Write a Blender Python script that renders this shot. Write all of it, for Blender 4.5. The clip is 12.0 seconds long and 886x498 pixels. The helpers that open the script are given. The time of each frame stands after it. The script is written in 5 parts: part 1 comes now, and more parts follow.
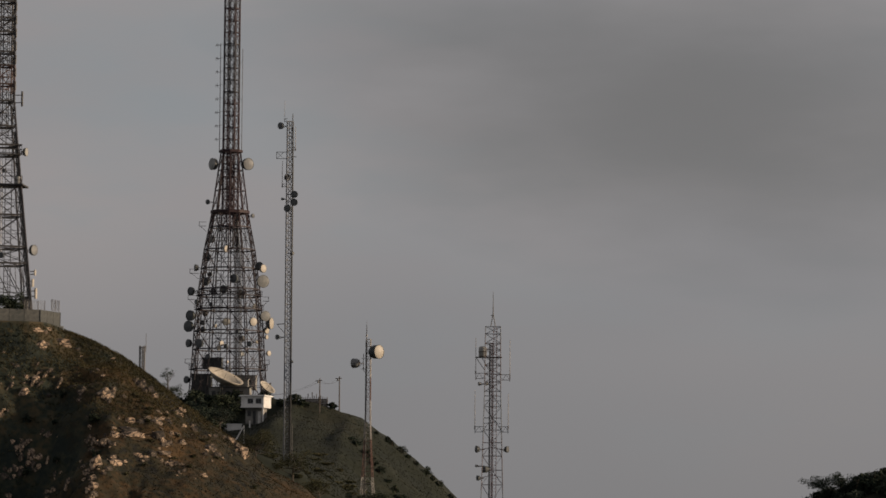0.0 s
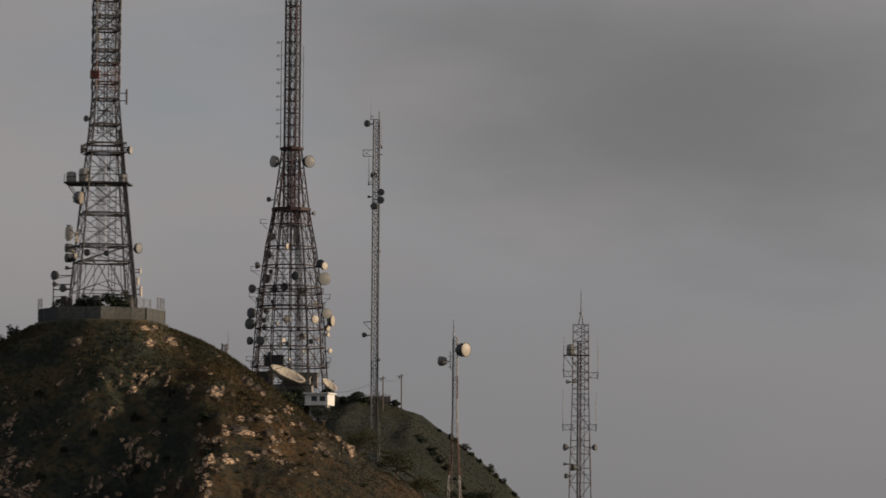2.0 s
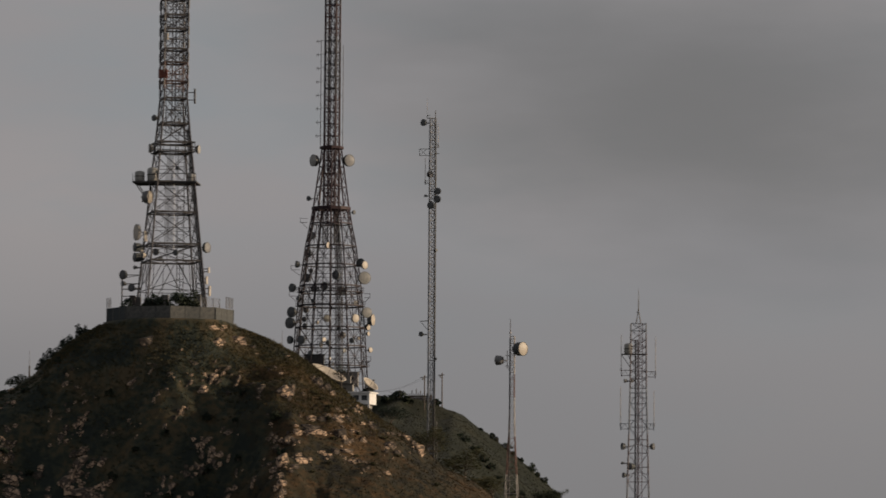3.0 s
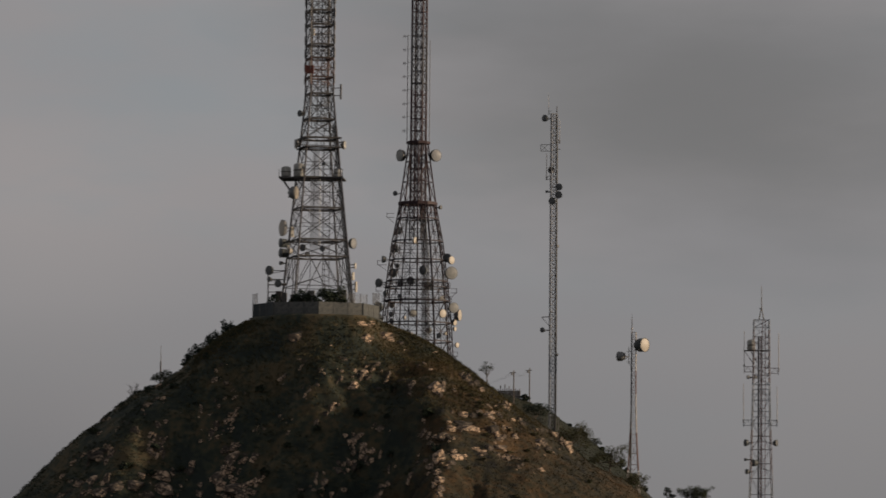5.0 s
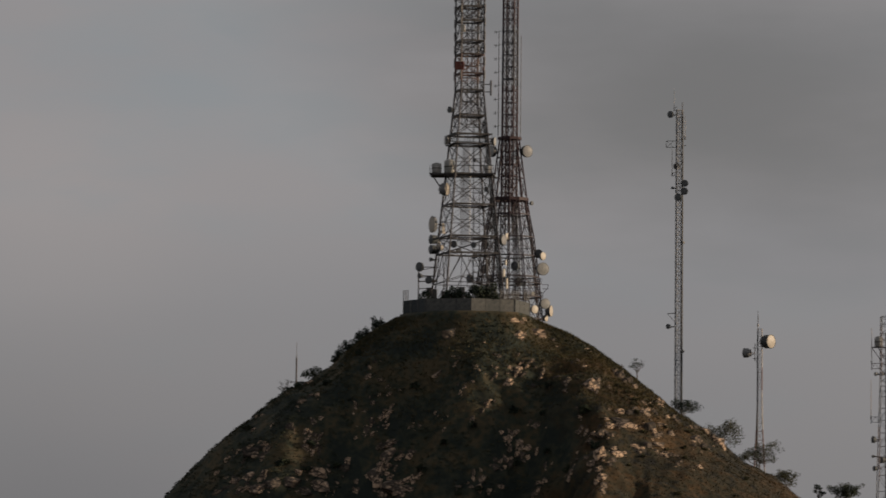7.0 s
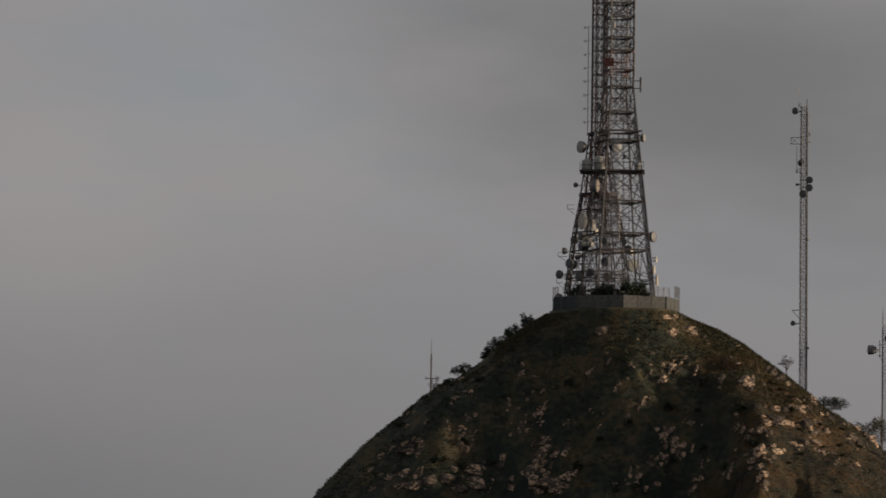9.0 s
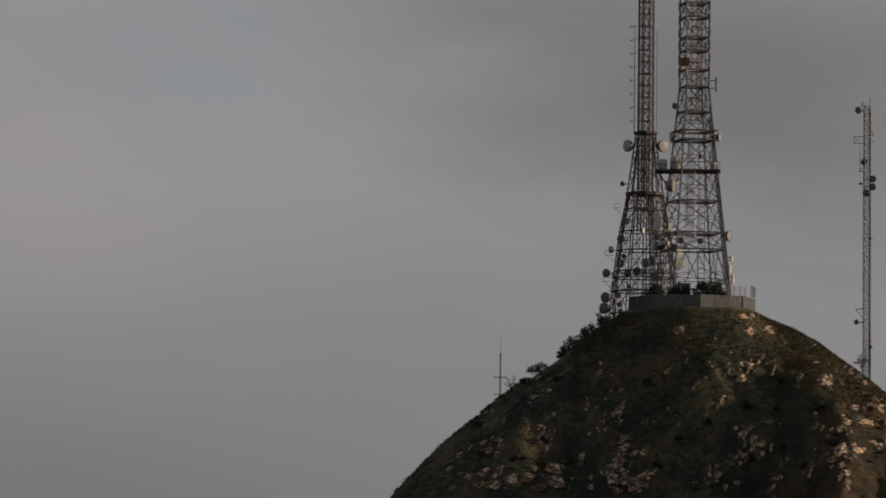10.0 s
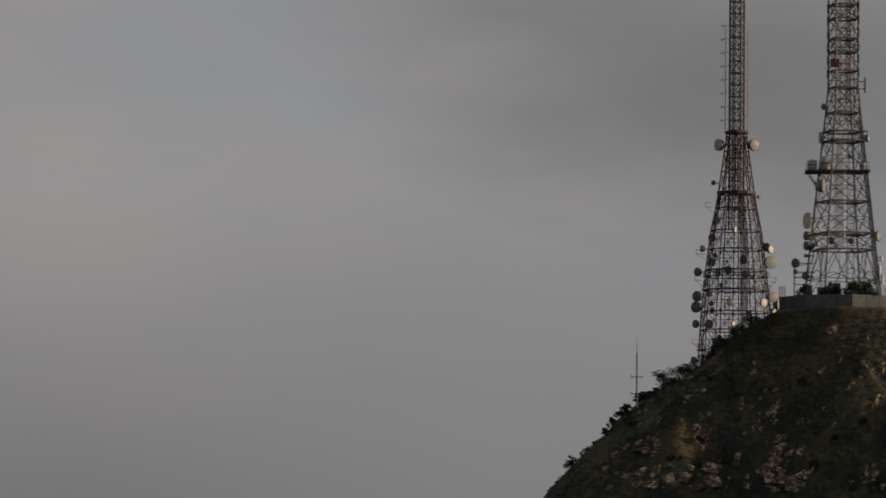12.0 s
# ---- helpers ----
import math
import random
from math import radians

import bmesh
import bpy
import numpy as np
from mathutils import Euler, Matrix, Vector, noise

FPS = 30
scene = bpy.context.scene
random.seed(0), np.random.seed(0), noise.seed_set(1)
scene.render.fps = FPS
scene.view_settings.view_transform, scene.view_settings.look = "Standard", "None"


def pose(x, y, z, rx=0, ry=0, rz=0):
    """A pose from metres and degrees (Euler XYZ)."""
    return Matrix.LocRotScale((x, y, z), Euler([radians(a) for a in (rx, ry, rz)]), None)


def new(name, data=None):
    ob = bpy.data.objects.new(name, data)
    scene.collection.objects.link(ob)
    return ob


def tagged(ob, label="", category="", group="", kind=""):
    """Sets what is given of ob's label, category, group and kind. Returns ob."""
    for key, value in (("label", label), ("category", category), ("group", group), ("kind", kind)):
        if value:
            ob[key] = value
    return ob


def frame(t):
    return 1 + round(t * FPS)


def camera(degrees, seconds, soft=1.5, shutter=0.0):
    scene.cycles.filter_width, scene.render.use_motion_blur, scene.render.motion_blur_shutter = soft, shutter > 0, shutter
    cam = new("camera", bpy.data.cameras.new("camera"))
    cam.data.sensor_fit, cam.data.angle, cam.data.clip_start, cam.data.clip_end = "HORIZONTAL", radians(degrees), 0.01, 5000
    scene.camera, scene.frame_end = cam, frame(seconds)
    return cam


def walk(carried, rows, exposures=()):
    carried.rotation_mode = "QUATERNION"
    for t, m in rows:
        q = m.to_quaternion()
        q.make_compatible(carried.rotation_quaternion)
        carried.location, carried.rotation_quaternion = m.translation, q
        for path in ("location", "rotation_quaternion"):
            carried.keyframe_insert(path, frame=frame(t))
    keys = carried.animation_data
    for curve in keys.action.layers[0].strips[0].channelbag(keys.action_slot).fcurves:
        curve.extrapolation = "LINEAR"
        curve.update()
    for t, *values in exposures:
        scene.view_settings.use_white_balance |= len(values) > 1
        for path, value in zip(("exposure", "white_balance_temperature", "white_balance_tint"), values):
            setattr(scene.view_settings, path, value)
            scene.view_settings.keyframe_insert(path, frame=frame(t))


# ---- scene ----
cam = camera(13.3, 12.0, 1.6, 0.6)
PATH = [
    (0.0, -0.005, -0.035, 120.010, 3.1034, 4.4301, 0.4464),
    (0.5, -2.469, -0.063, 120.021, 3.1034, 4.4122, 0.4308),
    (1.0, -5.558, -0.285, 120.081, 3.1023, 4.3984, 0.4587),
    (1.5, -9.081, -0.443, 120.095, 3.1102, 4.3951, 0.4765),
    (2.0, -12.956, -0.440, 120.117, 3.1258, 4.3792, 0.4479),
    (2.5, -17.054, -0.638, 120.165, 3.1384, 4.3711, 0.4293),
    (3.0, -21.393, -0.559, 120.161, 3.1436, 4.3573, 0.4102),
    (5.0, -38.986, -0.907, 120.333, 3.2263, 4.2655, 0.5276),
    (5.5, -43.392, -0.832, 120.371, 3.2611, 4.2452, 0.5440),
    (6.0, -47.790, -0.858, 120.363, 3.2958, 4.2296, 0.5744),
    (6.5, -52.226, -1.041, 120.378, 3.3302, 4.2105, 0.5905),
    (7.0, -56.399, -1.387, 120.414, 3.3884, 4.1863, 0.5912),
    (9.0, -74.090, -1.960, 120.521, 3.5031, 4.1006, 0.6942),
    (9.5, -78.340, -2.751, 120.440, 3.5564, 4.0910, 0.6848),
    (10.0, -82.636, -3.624, 120.537, 3.6090, 4.0686, 0.6617),
    (10.5, -86.983, -4.508, 120.547, 3.6486, 4.0584, 0.6316),
    (11.0, -91.322, -5.388, 120.605, 3.6887, 4.0398, 0.6165),
    (11.5, -95.591, -6.138, 120.607, 3.7373, 4.0266, 0.6450),
    (12.0, -99.936, -7.153, 120.577, 3.7806, 4.0270, 0.5900),
]
walk(cam, [(t, pose(x, y, z, 0, 0, yaw) @ pose(0, 0, 0, 90 + pitch) @ pose(0, 0, 0, 0, 0, roll)) for t, x, y, z, yaw, pitch, roll in PATH])

# ---- light ----
SUN_AZIMUTH, SUN_HEIGHT = -1.5, 12.0          # degrees from +x towards -y, and above the horizon
sun_way = Vector((math.cos(radians(SUN_HEIGHT)) * math.cos(radians(-SUN_AZIMUTH)), math.cos(radians(SUN_HEIGHT)) * math.sin(radians(-SUN_AZIMUTH)), math.sin(radians(SUN_HEIGHT))))
sun = new("sun", bpy.data.lights.new("sun", "SUN"))
sun.data.energy, sun.data.angle, sun.data.color = 4.3, radians(1.5), (1.0, 0.78, 0.56)
sun.rotation_euler = (-sun_way).to_track_quat("-Z", "Y").to_euler()
sun.location = (100, 300, 300)

world = bpy.data.worlds.new("world")
scene.world = world
world.use_nodes = True
wt = world.node_tree
wt.nodes.clear()


def wmath(op, a, b=None, c=None, clamp=False):
    n = wt.nodes.new("ShaderNodeMath")
    n.operation, n.use_clamp = op, clamp
    for i, v in enumerate((a, b, c)):
        if v is None:
            continue
        if isinstance(v, (int, float)):
            n.inputs[i].default_value = v
        else:
            wt.links.new(v, n.inputs[i])
    return n.outputs[0]


def wmix(fac, a, b):
    n = wt.nodes.new("ShaderNodeMix")
    n.data_type = "RGBA"
    for i, v in ((0, fac), (6, a), (7, b)):
        if isinstance(v, (int, float, tuple)):
            n.inputs[i].default_value = v
        else:
            wt.links.new(v, n.inputs[i])
    return n.outputs[2]


sky = wt.nodes.new("ShaderNodeTexSky")
sky.sky_type, sky.sun_disc = "NISHITA", False
sky.sun_elevation, sky.sun_rotation = radians(SUN_HEIGHT), radians(90 + SUN_AZIMUTH)
sky.air_density, sky.dust_density = 1.0, 3.0
coord = wt.nodes.new("ShaderNodeTexCoord")
split = wt.nodes.new("ShaderNodeSeparateXYZ")
wt.links.new(coord.outputs["Generated"], split.inputs[0])
WX, WZ = split.outputs[0], split.outputs[2]


def cloud_noise(sx, sy, sz, scale, detail, shift, rough=0.5):
    m = wt.nodes.new("ShaderNodeMapping")
    m.inputs["Scale"].default_value, m.inputs["Location"].default_value = (sx, sy, sz), shift
    wt.links.new(coord.outputs["Generated"], m.inputs[0])
    n = wt.nodes.new("ShaderNodeTexNoise")
    n.inputs["Scale"].default_value, n.inputs["Detail"].default_value, n.inputs["Roughness"].default_value = scale, detail, rough
    wt.links.new(m.outputs[0], n.inputs["Vector"])
    return n.outputs[0]


wisps = cloud_noise(1, 1, 3.2, 14, 4, (0.3, 0, 0.7))
broad = cloud_noise(1, 1, 2.6, 5, 2, (2.1, 0, 0.2))
# a dark bank of cloud with a soft, ragged edge, north by north-east
du = wmath("MULTIPLY", wmath("SUBTRACT", WX, 0.012), 10.5)
dv = wmath("MULTIPLY", wmath("SUBTRACT", wmath("MULTIPLY_ADD", WX, 0.12, WZ), 0.116), 25.0)
far2 = wmath("ADD", wmath("MULTIPLY", du, du), wmath("MULTIPLY", dv, dv))
bank = wmath("SUBTRACT", 1.25, wmath("SQRT", far2))
bank = wmath("ADD", bank, wmath("MULTIPLY", wmath("SUBTRACT", wisps, 0.5), 1.1))
bank = wmath("SMOOTH_MIN", wmath("MAXIMUM", bank, 0.0), 1.0, 0.4)
tone = wmix(wmath("MULTIPLY_ADD", wmath("SUBTRACT", broad, 0.5), 2.6, 0.5, True), (0.265, 0.261, 0.272, 1), (0.327, 0.304, 0.304, 1))
gap = wmath("MULTIPLY", wmath("SUBTRACT", wisps, 0.50), 4.0, None, True)
tone = wmix(wmath("MULTIPLY", gap, 0.45), tone, (0.262, 0.285, 0.300, 1))
tone = wmix(wmath("MULTIPLY", bank, 0.85), tone, (0.163, 0.160, 0.160, 1))
low = wmath("MULTIPLY", wmath("SUBTRACT", 0.085, WZ), 12.0, None, True)
tone = wmix(wmath("MULTIPLY", low, 0.85), tone, (0.212, 0.209, 0.212, 1))
west = wmath("MULTIPLY", wmath("MULTIPLY", wmath("SUBTRACT", 0.06, WZ), 18.0, None, True), wmath("MULTIPLY_ADD", WX, -9.0, -0.45, True))
tone = wmix(wmath("MULTIPLY", west, 0.6), tone, (0.165, 0.163, 0.170, 1))
# thin places in the high cloud, where blue shows
bu = wmath("MULTIPLY", wmath("ADD", WX, 0.121), 18.0)
bv = wmath("MULTIPLY", wmath("SUBTRACT", WZ, 0.112), 42.0)
thin = wmath("SUBTRACT", 1.1, wmath("SQRT", wmath("ADD", wmath("MULTIPLY", bu, bu), wmath("MULTIPLY", bv, bv))))
thin = wmath("MULTIPLY", wmath("ADD", thin, wmath("MULTIPLY", wmath("SUBTRACT", wisps, 0.5), 3.0)), 0.8, None, True)
tone = wmix(wmath("MULTIPLY", thin, 0.6), tone, (0.258, 0.283, 0.302, 1))
clear = wt.nodes.new("ShaderNodeVectorMath")
clear.operation = "SCALE"
wt.links.new(sky.outputs[0], clear.inputs[0])
clear.inputs["Scale"].default_value = 0.05
tone = wmix(0.06, tone, clear.outputs[0])
ground_glow = wt.nodes.new("ShaderNodeBackground")
wt.links.new(tone, ground_glow.inputs[0])
ground_glow.inputs[1].default_value = 1.0
wt.links.new(ground_glow.outputs[0], wt.nodes.new("ShaderNodeOutputWorld").inputs[0])


# ---- materials ----
def material(name, colours, rough=0.7, metal=0.0, scale=6.0, fine=40.0, bump=0.2, spread=(0.35, 0.65), vary=0.0, depth=0.02):
    """Two or three colours blended by coarse and fine noise in object space, with a fine relief."""
    m = bpy.data.materials.new(name)
    m.use_nodes = True
    t = m.node_tree
    b = t.nodes["Principled BSDF"]
    b.inputs["Roughness"].default_value, b.inputs["Metallic"].default_value = rough, metal
    b.inputs["Specular IOR Level"].default_value = 0.3
    c = t.nodes.new("ShaderNodeTexCoord")
    n1, n2 = t.nodes.new("ShaderNodeTexNoise"), t.nodes.new("ShaderNodeTexNoise")
    n1.inputs["Scale"].default_value, n1.inputs["Detail"].default_value = scale, 5
    n2.inputs["Scale"].default_value, n2.inputs["Detail"].default_value = fine, 3
    for n in (n1, n2):
        t.links.new(c.outputs["Object"], n.inputs["Vector"])
    mix = t.nodes.new("ShaderNodeMath")
    mix.operation = "MULTIPLY_ADD"
    mix.inputs[1].default_value = 0.45
    t.links.new(n2.outputs[0], mix.inputs[0])
    half = t.nodes.new("ShaderNodeMath")
    half.operation = "MULTIPLY"
    half.inputs[1].default_value = 0.55
    t.links.new(n1.outputs[0], half.inputs[0])
    t.links.new(half.outputs[0], mix.inputs[2])
    value = mix.outputs[0]
    if vary:
        info = t.nodes.new("ShaderNodeObjectInfo")
        v = t.nodes.new("ShaderNodeMath")
        v.operation = "MULTIPLY_ADD"
        v.inputs[1].default_value = vary
        t.links.new(info.outputs["Random"], v.inputs[0])
        off = t.nodes.new("ShaderNodeMath")
        off.operation = "SUBTRACT"
        off.inputs[1].default_value = vary / 2
        t.links.new(value, off.inputs[0])
        t.links.new(off.outputs[0], v.inputs[2])
        value = v.outputs[0]
    ramp = t.nodes.new("ShaderNodeValToRGB")
    el = ramp.color_ramp.elements
    while len(el) < len(colours):
        el.new(0.5)
    for i, col in enumerate(colours):
        el[i].position = spread[0] + (spread[1] - spread[0]) * i / max(1, len(colours) - 1)
        el[i].color = (*col, 1)
    t.links.new(value, ramp.inputs[0])
    t.links.new(ramp.outputs[0], b.inputs["Base Color"])
    if bump:
        bp = t.nodes.new("ShaderNodeBump")
        bp.inputs["Strength"].default_value, bp.inputs["Distance"].default_value = bump, depth
        t.links.new(value, bp.inputs["Height"])
        t.links.new(bp.outputs[0], b.inputs["Normal"])
    return m


STEEL = material("weathered_steel", [(0.07, 0.064, 0.06), (0.13, 0.125, 0.118), (0.20, 0.195, 0.185)], 0.65, 0.1, 1.2, 9)
STEEL_DARK = material("dark_weathered_steel", [(0.035, 0.030, 0.028), (0.07, 0.062, 0.058), (0.12, 0.105, 0.1)], 0.65, 0.1, 1.2, 9)
RED = material("faded_red_paint", [(0.07, 0.022, 0.017), (0.15, 0.045, 0.032), (0.24, 0.10, 0.075)], 0.6, 0.0, 1.5, 10)
BROWN = material("rusty_brown_paint", [(0.035, 0.020, 0.018), (0.075, 0.045, 0.040), (0.13, 0.085, 0.075)], 0.65, 0.0, 1.2, 10)
PALE = material("faded_white_paint", [(0.20, 0.18, 0.165), (0.36, 0.33, 0.30), (0.48, 0.45, 0.42)], 0.6, 0.0, 1.5, 10)
PALE_RED = material("faded_pink_paint", [(0.22, 0.12, 0.10), (0.32, 0.19, 0.165), (0.42, 0.32, 0.28)], 0.6, 0.0, 1.5, 10)
CABLE = material("black_cable_sheath", [(0.02, 0.02, 0.02), (0.05, 0.05, 0.05)], 0.5, 0.0, 3, 20)
TRAY = material("galvanised_cable_tray", [(0.45, 0.44, 0.43), (0.62, 0.61, 0.59)], 0.5, 0.2, 1.0, 8)
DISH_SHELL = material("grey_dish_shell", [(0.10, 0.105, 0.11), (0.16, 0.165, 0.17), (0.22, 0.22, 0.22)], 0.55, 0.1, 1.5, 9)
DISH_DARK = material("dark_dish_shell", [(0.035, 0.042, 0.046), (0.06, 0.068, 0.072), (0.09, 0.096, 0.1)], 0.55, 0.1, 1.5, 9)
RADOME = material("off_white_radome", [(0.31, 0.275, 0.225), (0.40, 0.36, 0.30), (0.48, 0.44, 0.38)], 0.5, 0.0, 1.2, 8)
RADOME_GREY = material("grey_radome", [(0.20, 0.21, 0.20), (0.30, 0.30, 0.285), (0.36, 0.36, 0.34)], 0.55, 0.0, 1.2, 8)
RADOME_SHADED = material("shaded_radome", [(0.05, 0.056, 0.06), (0.08, 0.086, 0.09), (0.11, 0.115, 0.12)], 0.55, 0.0, 1.2, 8)
CONCRETE = material("stained_concrete", [(0.036, 0.041, 0.042), (0.072, 0.076, 0.074), (0.14, 0.136, 0.126)], 0.85, 0.0, 0.5, 5, 0.3, (0.3, 0.7), vary=0.12)
# CONCRETE again, with the shade of the sunless western panels put into its colour
CONCRETE_SHADED = material("shaded_concrete", [(0.018, 0.025, 0.028), (0.036, 0.045, 0.049), (0.066, 0.075, 0.077)], 0.85, 0.0, 0.5, 5, 0.3, (0.3, 0.7), vary=0.12)
BLOCK = material("pale_cement_render", [(0.15, 0.145, 0.135), (0.23, 0.222, 0.205), (0.31, 0.30, 0.28)], 0.85, 0.0, 0.5, 6, 0.2)
PLASTER = material("white_plaster", [(0.50, 0.50, 0.49), (0.68, 0.67, 0.65), (0.78, 0.77, 0.75)], 0.8, 0.0, 0.6, 7)
GLASS_DARK = material("dark_window_glass", [(0.02, 0.022, 0.025), (0.05, 0.055, 0.06)], 0.15, 0.0, 2, 9, 0.0)
WOOD = material("weathered_wood", [(0.06, 0.048, 0.04), (0.11, 0.09, 0.075), (0.16, 0.14, 0.12)], 0.85, 0.0, 2.0, 20, 0.4)
BARK = material("bark", [(0.045, 0.036, 0.03), (0.09, 0.075, 0.06), (0.13, 0.11, 0.09)], 0.9, 0.0, 3.0, 20, 0.5)
LEAF = material("dark_green_leaves", [(0.014, 0.023, 0.018), (0.027, 0.038, 0.025), (0.045, 0.054, 0.030)], 0.95, 0.0, 0.5, 5, 0.0, vary=0.2)
LEAF_DRY = material("dull_olive_leaves", [(0.03, 0.034, 0.016), (0.055, 0.055, 0.026), (0.09, 0.08, 0.04)], 0.95, 0.0, 0.5, 5, 0.0, vary=0.2)
ROCK = material("weathered_quartzite", [(0.024, 0.022, 0.020), (0.13, 0.104, 0.082), (0.50, 0.36, 0.25)], 0.9, 0.0, 1.3, 6, 1.0, (0.39, 0.62), vary=0.26, depth=0.16)
GRASS = material("dry_grass", [(0.009, 0.011, 0.008), (0.022, 0.020, 0.009), (0.043, 0.028, 0.012), (0.072, 0.042, 0.016)], 0.9, 0.0, 0.11, 1.1, 0.0, (0.37, 0.63))
GRASS_GREEN = material("dark_rough_grass", [(0.005, 0.008, 0.005), (0.009, 0.012, 0.005), (0.013, 0.016, 0.008), (0.023, 0.023, 0.011)], 0.9, 0.0, 0.07, 0.8, 0.0, (0.37, 0.63))
SOIL = material("hillside_grass_and_soil", [(0.009, 0.009, 0.008), (0.021, 0.019, 0.009), (0.041, 0.026, 0.011), (0.067, 0.039, 0.015)], 0.95, 0.0, 0.11, 1.1, 0.4, (0.37, 0.63), depth=0.25)


def crack(m, scale, wide):
    """Dark joints between the blocks of a rock material."""
    t = m.node_tree
    b = t.nodes["Principled BSDF"]
    old = b.inputs["Base Color"].links[0].from_socket
    c, mp, wob, add = t.nodes.new("ShaderNodeTexCoord"), t.nodes.new("ShaderNodeMapping"), t.nodes.new("ShaderNodeTexNoise"), t.nodes.new("ShaderNodeVectorMath")
    mp.inputs["Scale"].default_value, mp.inputs["Rotation"].default_value = (1.0, 1.0, 0.6), (0.0, 0.4, 0.0)
    wob.inputs["Scale"].default_value = 3.0
    add.operation = "MULTIPLY_ADD"
    add.inputs[1].default_value = (0.3, 0.3, 0.3)
    v, r, mix = t.nodes.new("ShaderNodeTexVoronoi"), t.nodes.new("ShaderNodeMapRange"), t.nodes.new("ShaderNodeMix")
    v.feature, v.inputs["Scale"].default_value = "DISTANCE_TO_EDGE", scale
    t.links.new(c.outputs["Object"], mp.inputs[0])
    t.links.new(c.outputs["Object"], wob.inputs["Vector"])
    t.links.new(wob.outputs["Color"], add.inputs[0])
    t.links.new(mp.outputs[0], add.inputs[2])
    t.links.new(add.outputs[0], v.inputs["Vector"])
    t.links.new(v.outputs["Distance"], r.inputs[0])
    r.inputs[1].default_value, r.inputs[2].default_value = wide * 0.4, wide
    mix.data_type = "RGBA"
    t.links.new(r.outputs[0], mix.inputs[0])
    mix.inputs[6].default_value = (0.055, 0.045, 0.037, 1)
    t.links.new(old, mix.inputs[7])
    t.links.new(mix.outputs[2], b.inputs["Base Color"])


crack(ROCK, 1.3, 0.055)


def shaded_scrub_over(m, colours, edge, soft):
    """Scrub on a hillside's steep western face, its cool dark shade put into the colours, with a ragged edge and bare
    brown patches.
    """
    t = m.node_tree
    b = t.nodes["Principled BSDF"]
    old = b.inputs["Base Color"].links[0].from_socket
    c, xyz, mp = t.nodes.new("ShaderNodeTexCoord"), t.nodes.new("ShaderNodeSeparateXYZ"), t.nodes.new("ShaderNodeMapRange")
    n1, n2 = t.nodes.new("ShaderNodeTexNoise"), t.nodes.new("ShaderNodeTexNoise")
    n1.inputs["Scale"].default_value, n1.inputs["Detail"].default_value = 0.16, 5
    n2.inputs["Scale"].default_value, n2.inputs["Detail"].default_value = 1.3, 4
    for n in (n1, n2, xyz):
        t.links.new(c.outputs["Object"], n.inputs[0])
    wob = t.nodes.new("ShaderNodeMath")
    wob.operation, wob.inputs[1].default_value = "MULTIPLY_ADD", 46.0
    t.links.new(n1.outputs[0], wob.inputs[0])
    t.links.new(xyz.outputs[0], wob.inputs[2])
    mp.interpolation_type = "SMOOTHSTEP"
    for k, v in ((1, edge - soft), (2, edge + soft), (3, 1.0), (4, 0.0)):
        mp.inputs[k].default_value = v
    t.links.new(wob.outputs[0], mp.inputs[0])
    ramp = t.nodes.new("ShaderNodeValToRGB")
    ramp.color_ramp.elements.new(0.5)
    for e, p, col in zip(ramp.color_ramp.elements, (0.42, 0.50, 0.60), colours):
        e.position, e.color = p, (*col, 1)
    n3, both = t.nodes.new("ShaderNodeTexNoise"), t.nodes.new("ShaderNodeMix")
    n3.inputs["Scale"].default_value, n3.inputs["Detail"].default_value = 0.22, 4
    t.links.new(c.outputs["Object"], n3.inputs[0])
    both.inputs[0].default_value = 0.42
    t.links.new(n3.outputs[0], both.inputs[2])
    t.links.new(n2.outputs[0], both.inputs[3])
    t.links.new(both.outputs[0], ramp.inputs[0])
    mix = t.nodes.new("ShaderNodeMix")
    mix.data_type = "RGBA"
    t.links.new(mp.outputs[0], mix.inputs[0])
    t.links.new(old, mix.inputs[6])
    t.links.new(ramp.outputs[0], mix.inputs[7])
    t.links.new(mix.outputs[2], b.inputs["Base Color"])


# the western face's bluish shade is mixed into these scrub colours
shaded_scrub_over(SOIL, [(0.014, 0.020, 0.017), (0.029, 0.034, 0.023), (0.066, 0.052, 0.029)], -45.5, 5.0)
shaded_scrub_over(GRASS, [(0.016, 0.022, 0.017), (0.033, 0.038, 0.023), (0.072, 0.057, 0.031)], -45.5, 5.0)
FAR_SOIL = material("far_ridge_turf", [(0.005, 0.008, 0.005), (0.008, 0.011, 0.005), (0.012, 0.015, 0.007), (0.020, 0.020, 0.010)], 0.95, 0.0, 0.05, 0.5, 0.3, (0.37, 0.63), depth=0.3)
TURF = material("olive_turf", [(0.022, 0.023, 0.010), (0.046, 0.040, 0.015), (0.084, 0.060, 0.022)], 0.9, 0.0, 0.2, 1.6, 0.0)
SCRUB = material("dark_scrub_leaves", [(0.015, 0.022, 0.017), (0.032, 0.038, 0.022), (0.064, 0.056, 0.028)], 0.95, 0.0, 0.14, 1.1, 0.0, (0.38, 0.62))


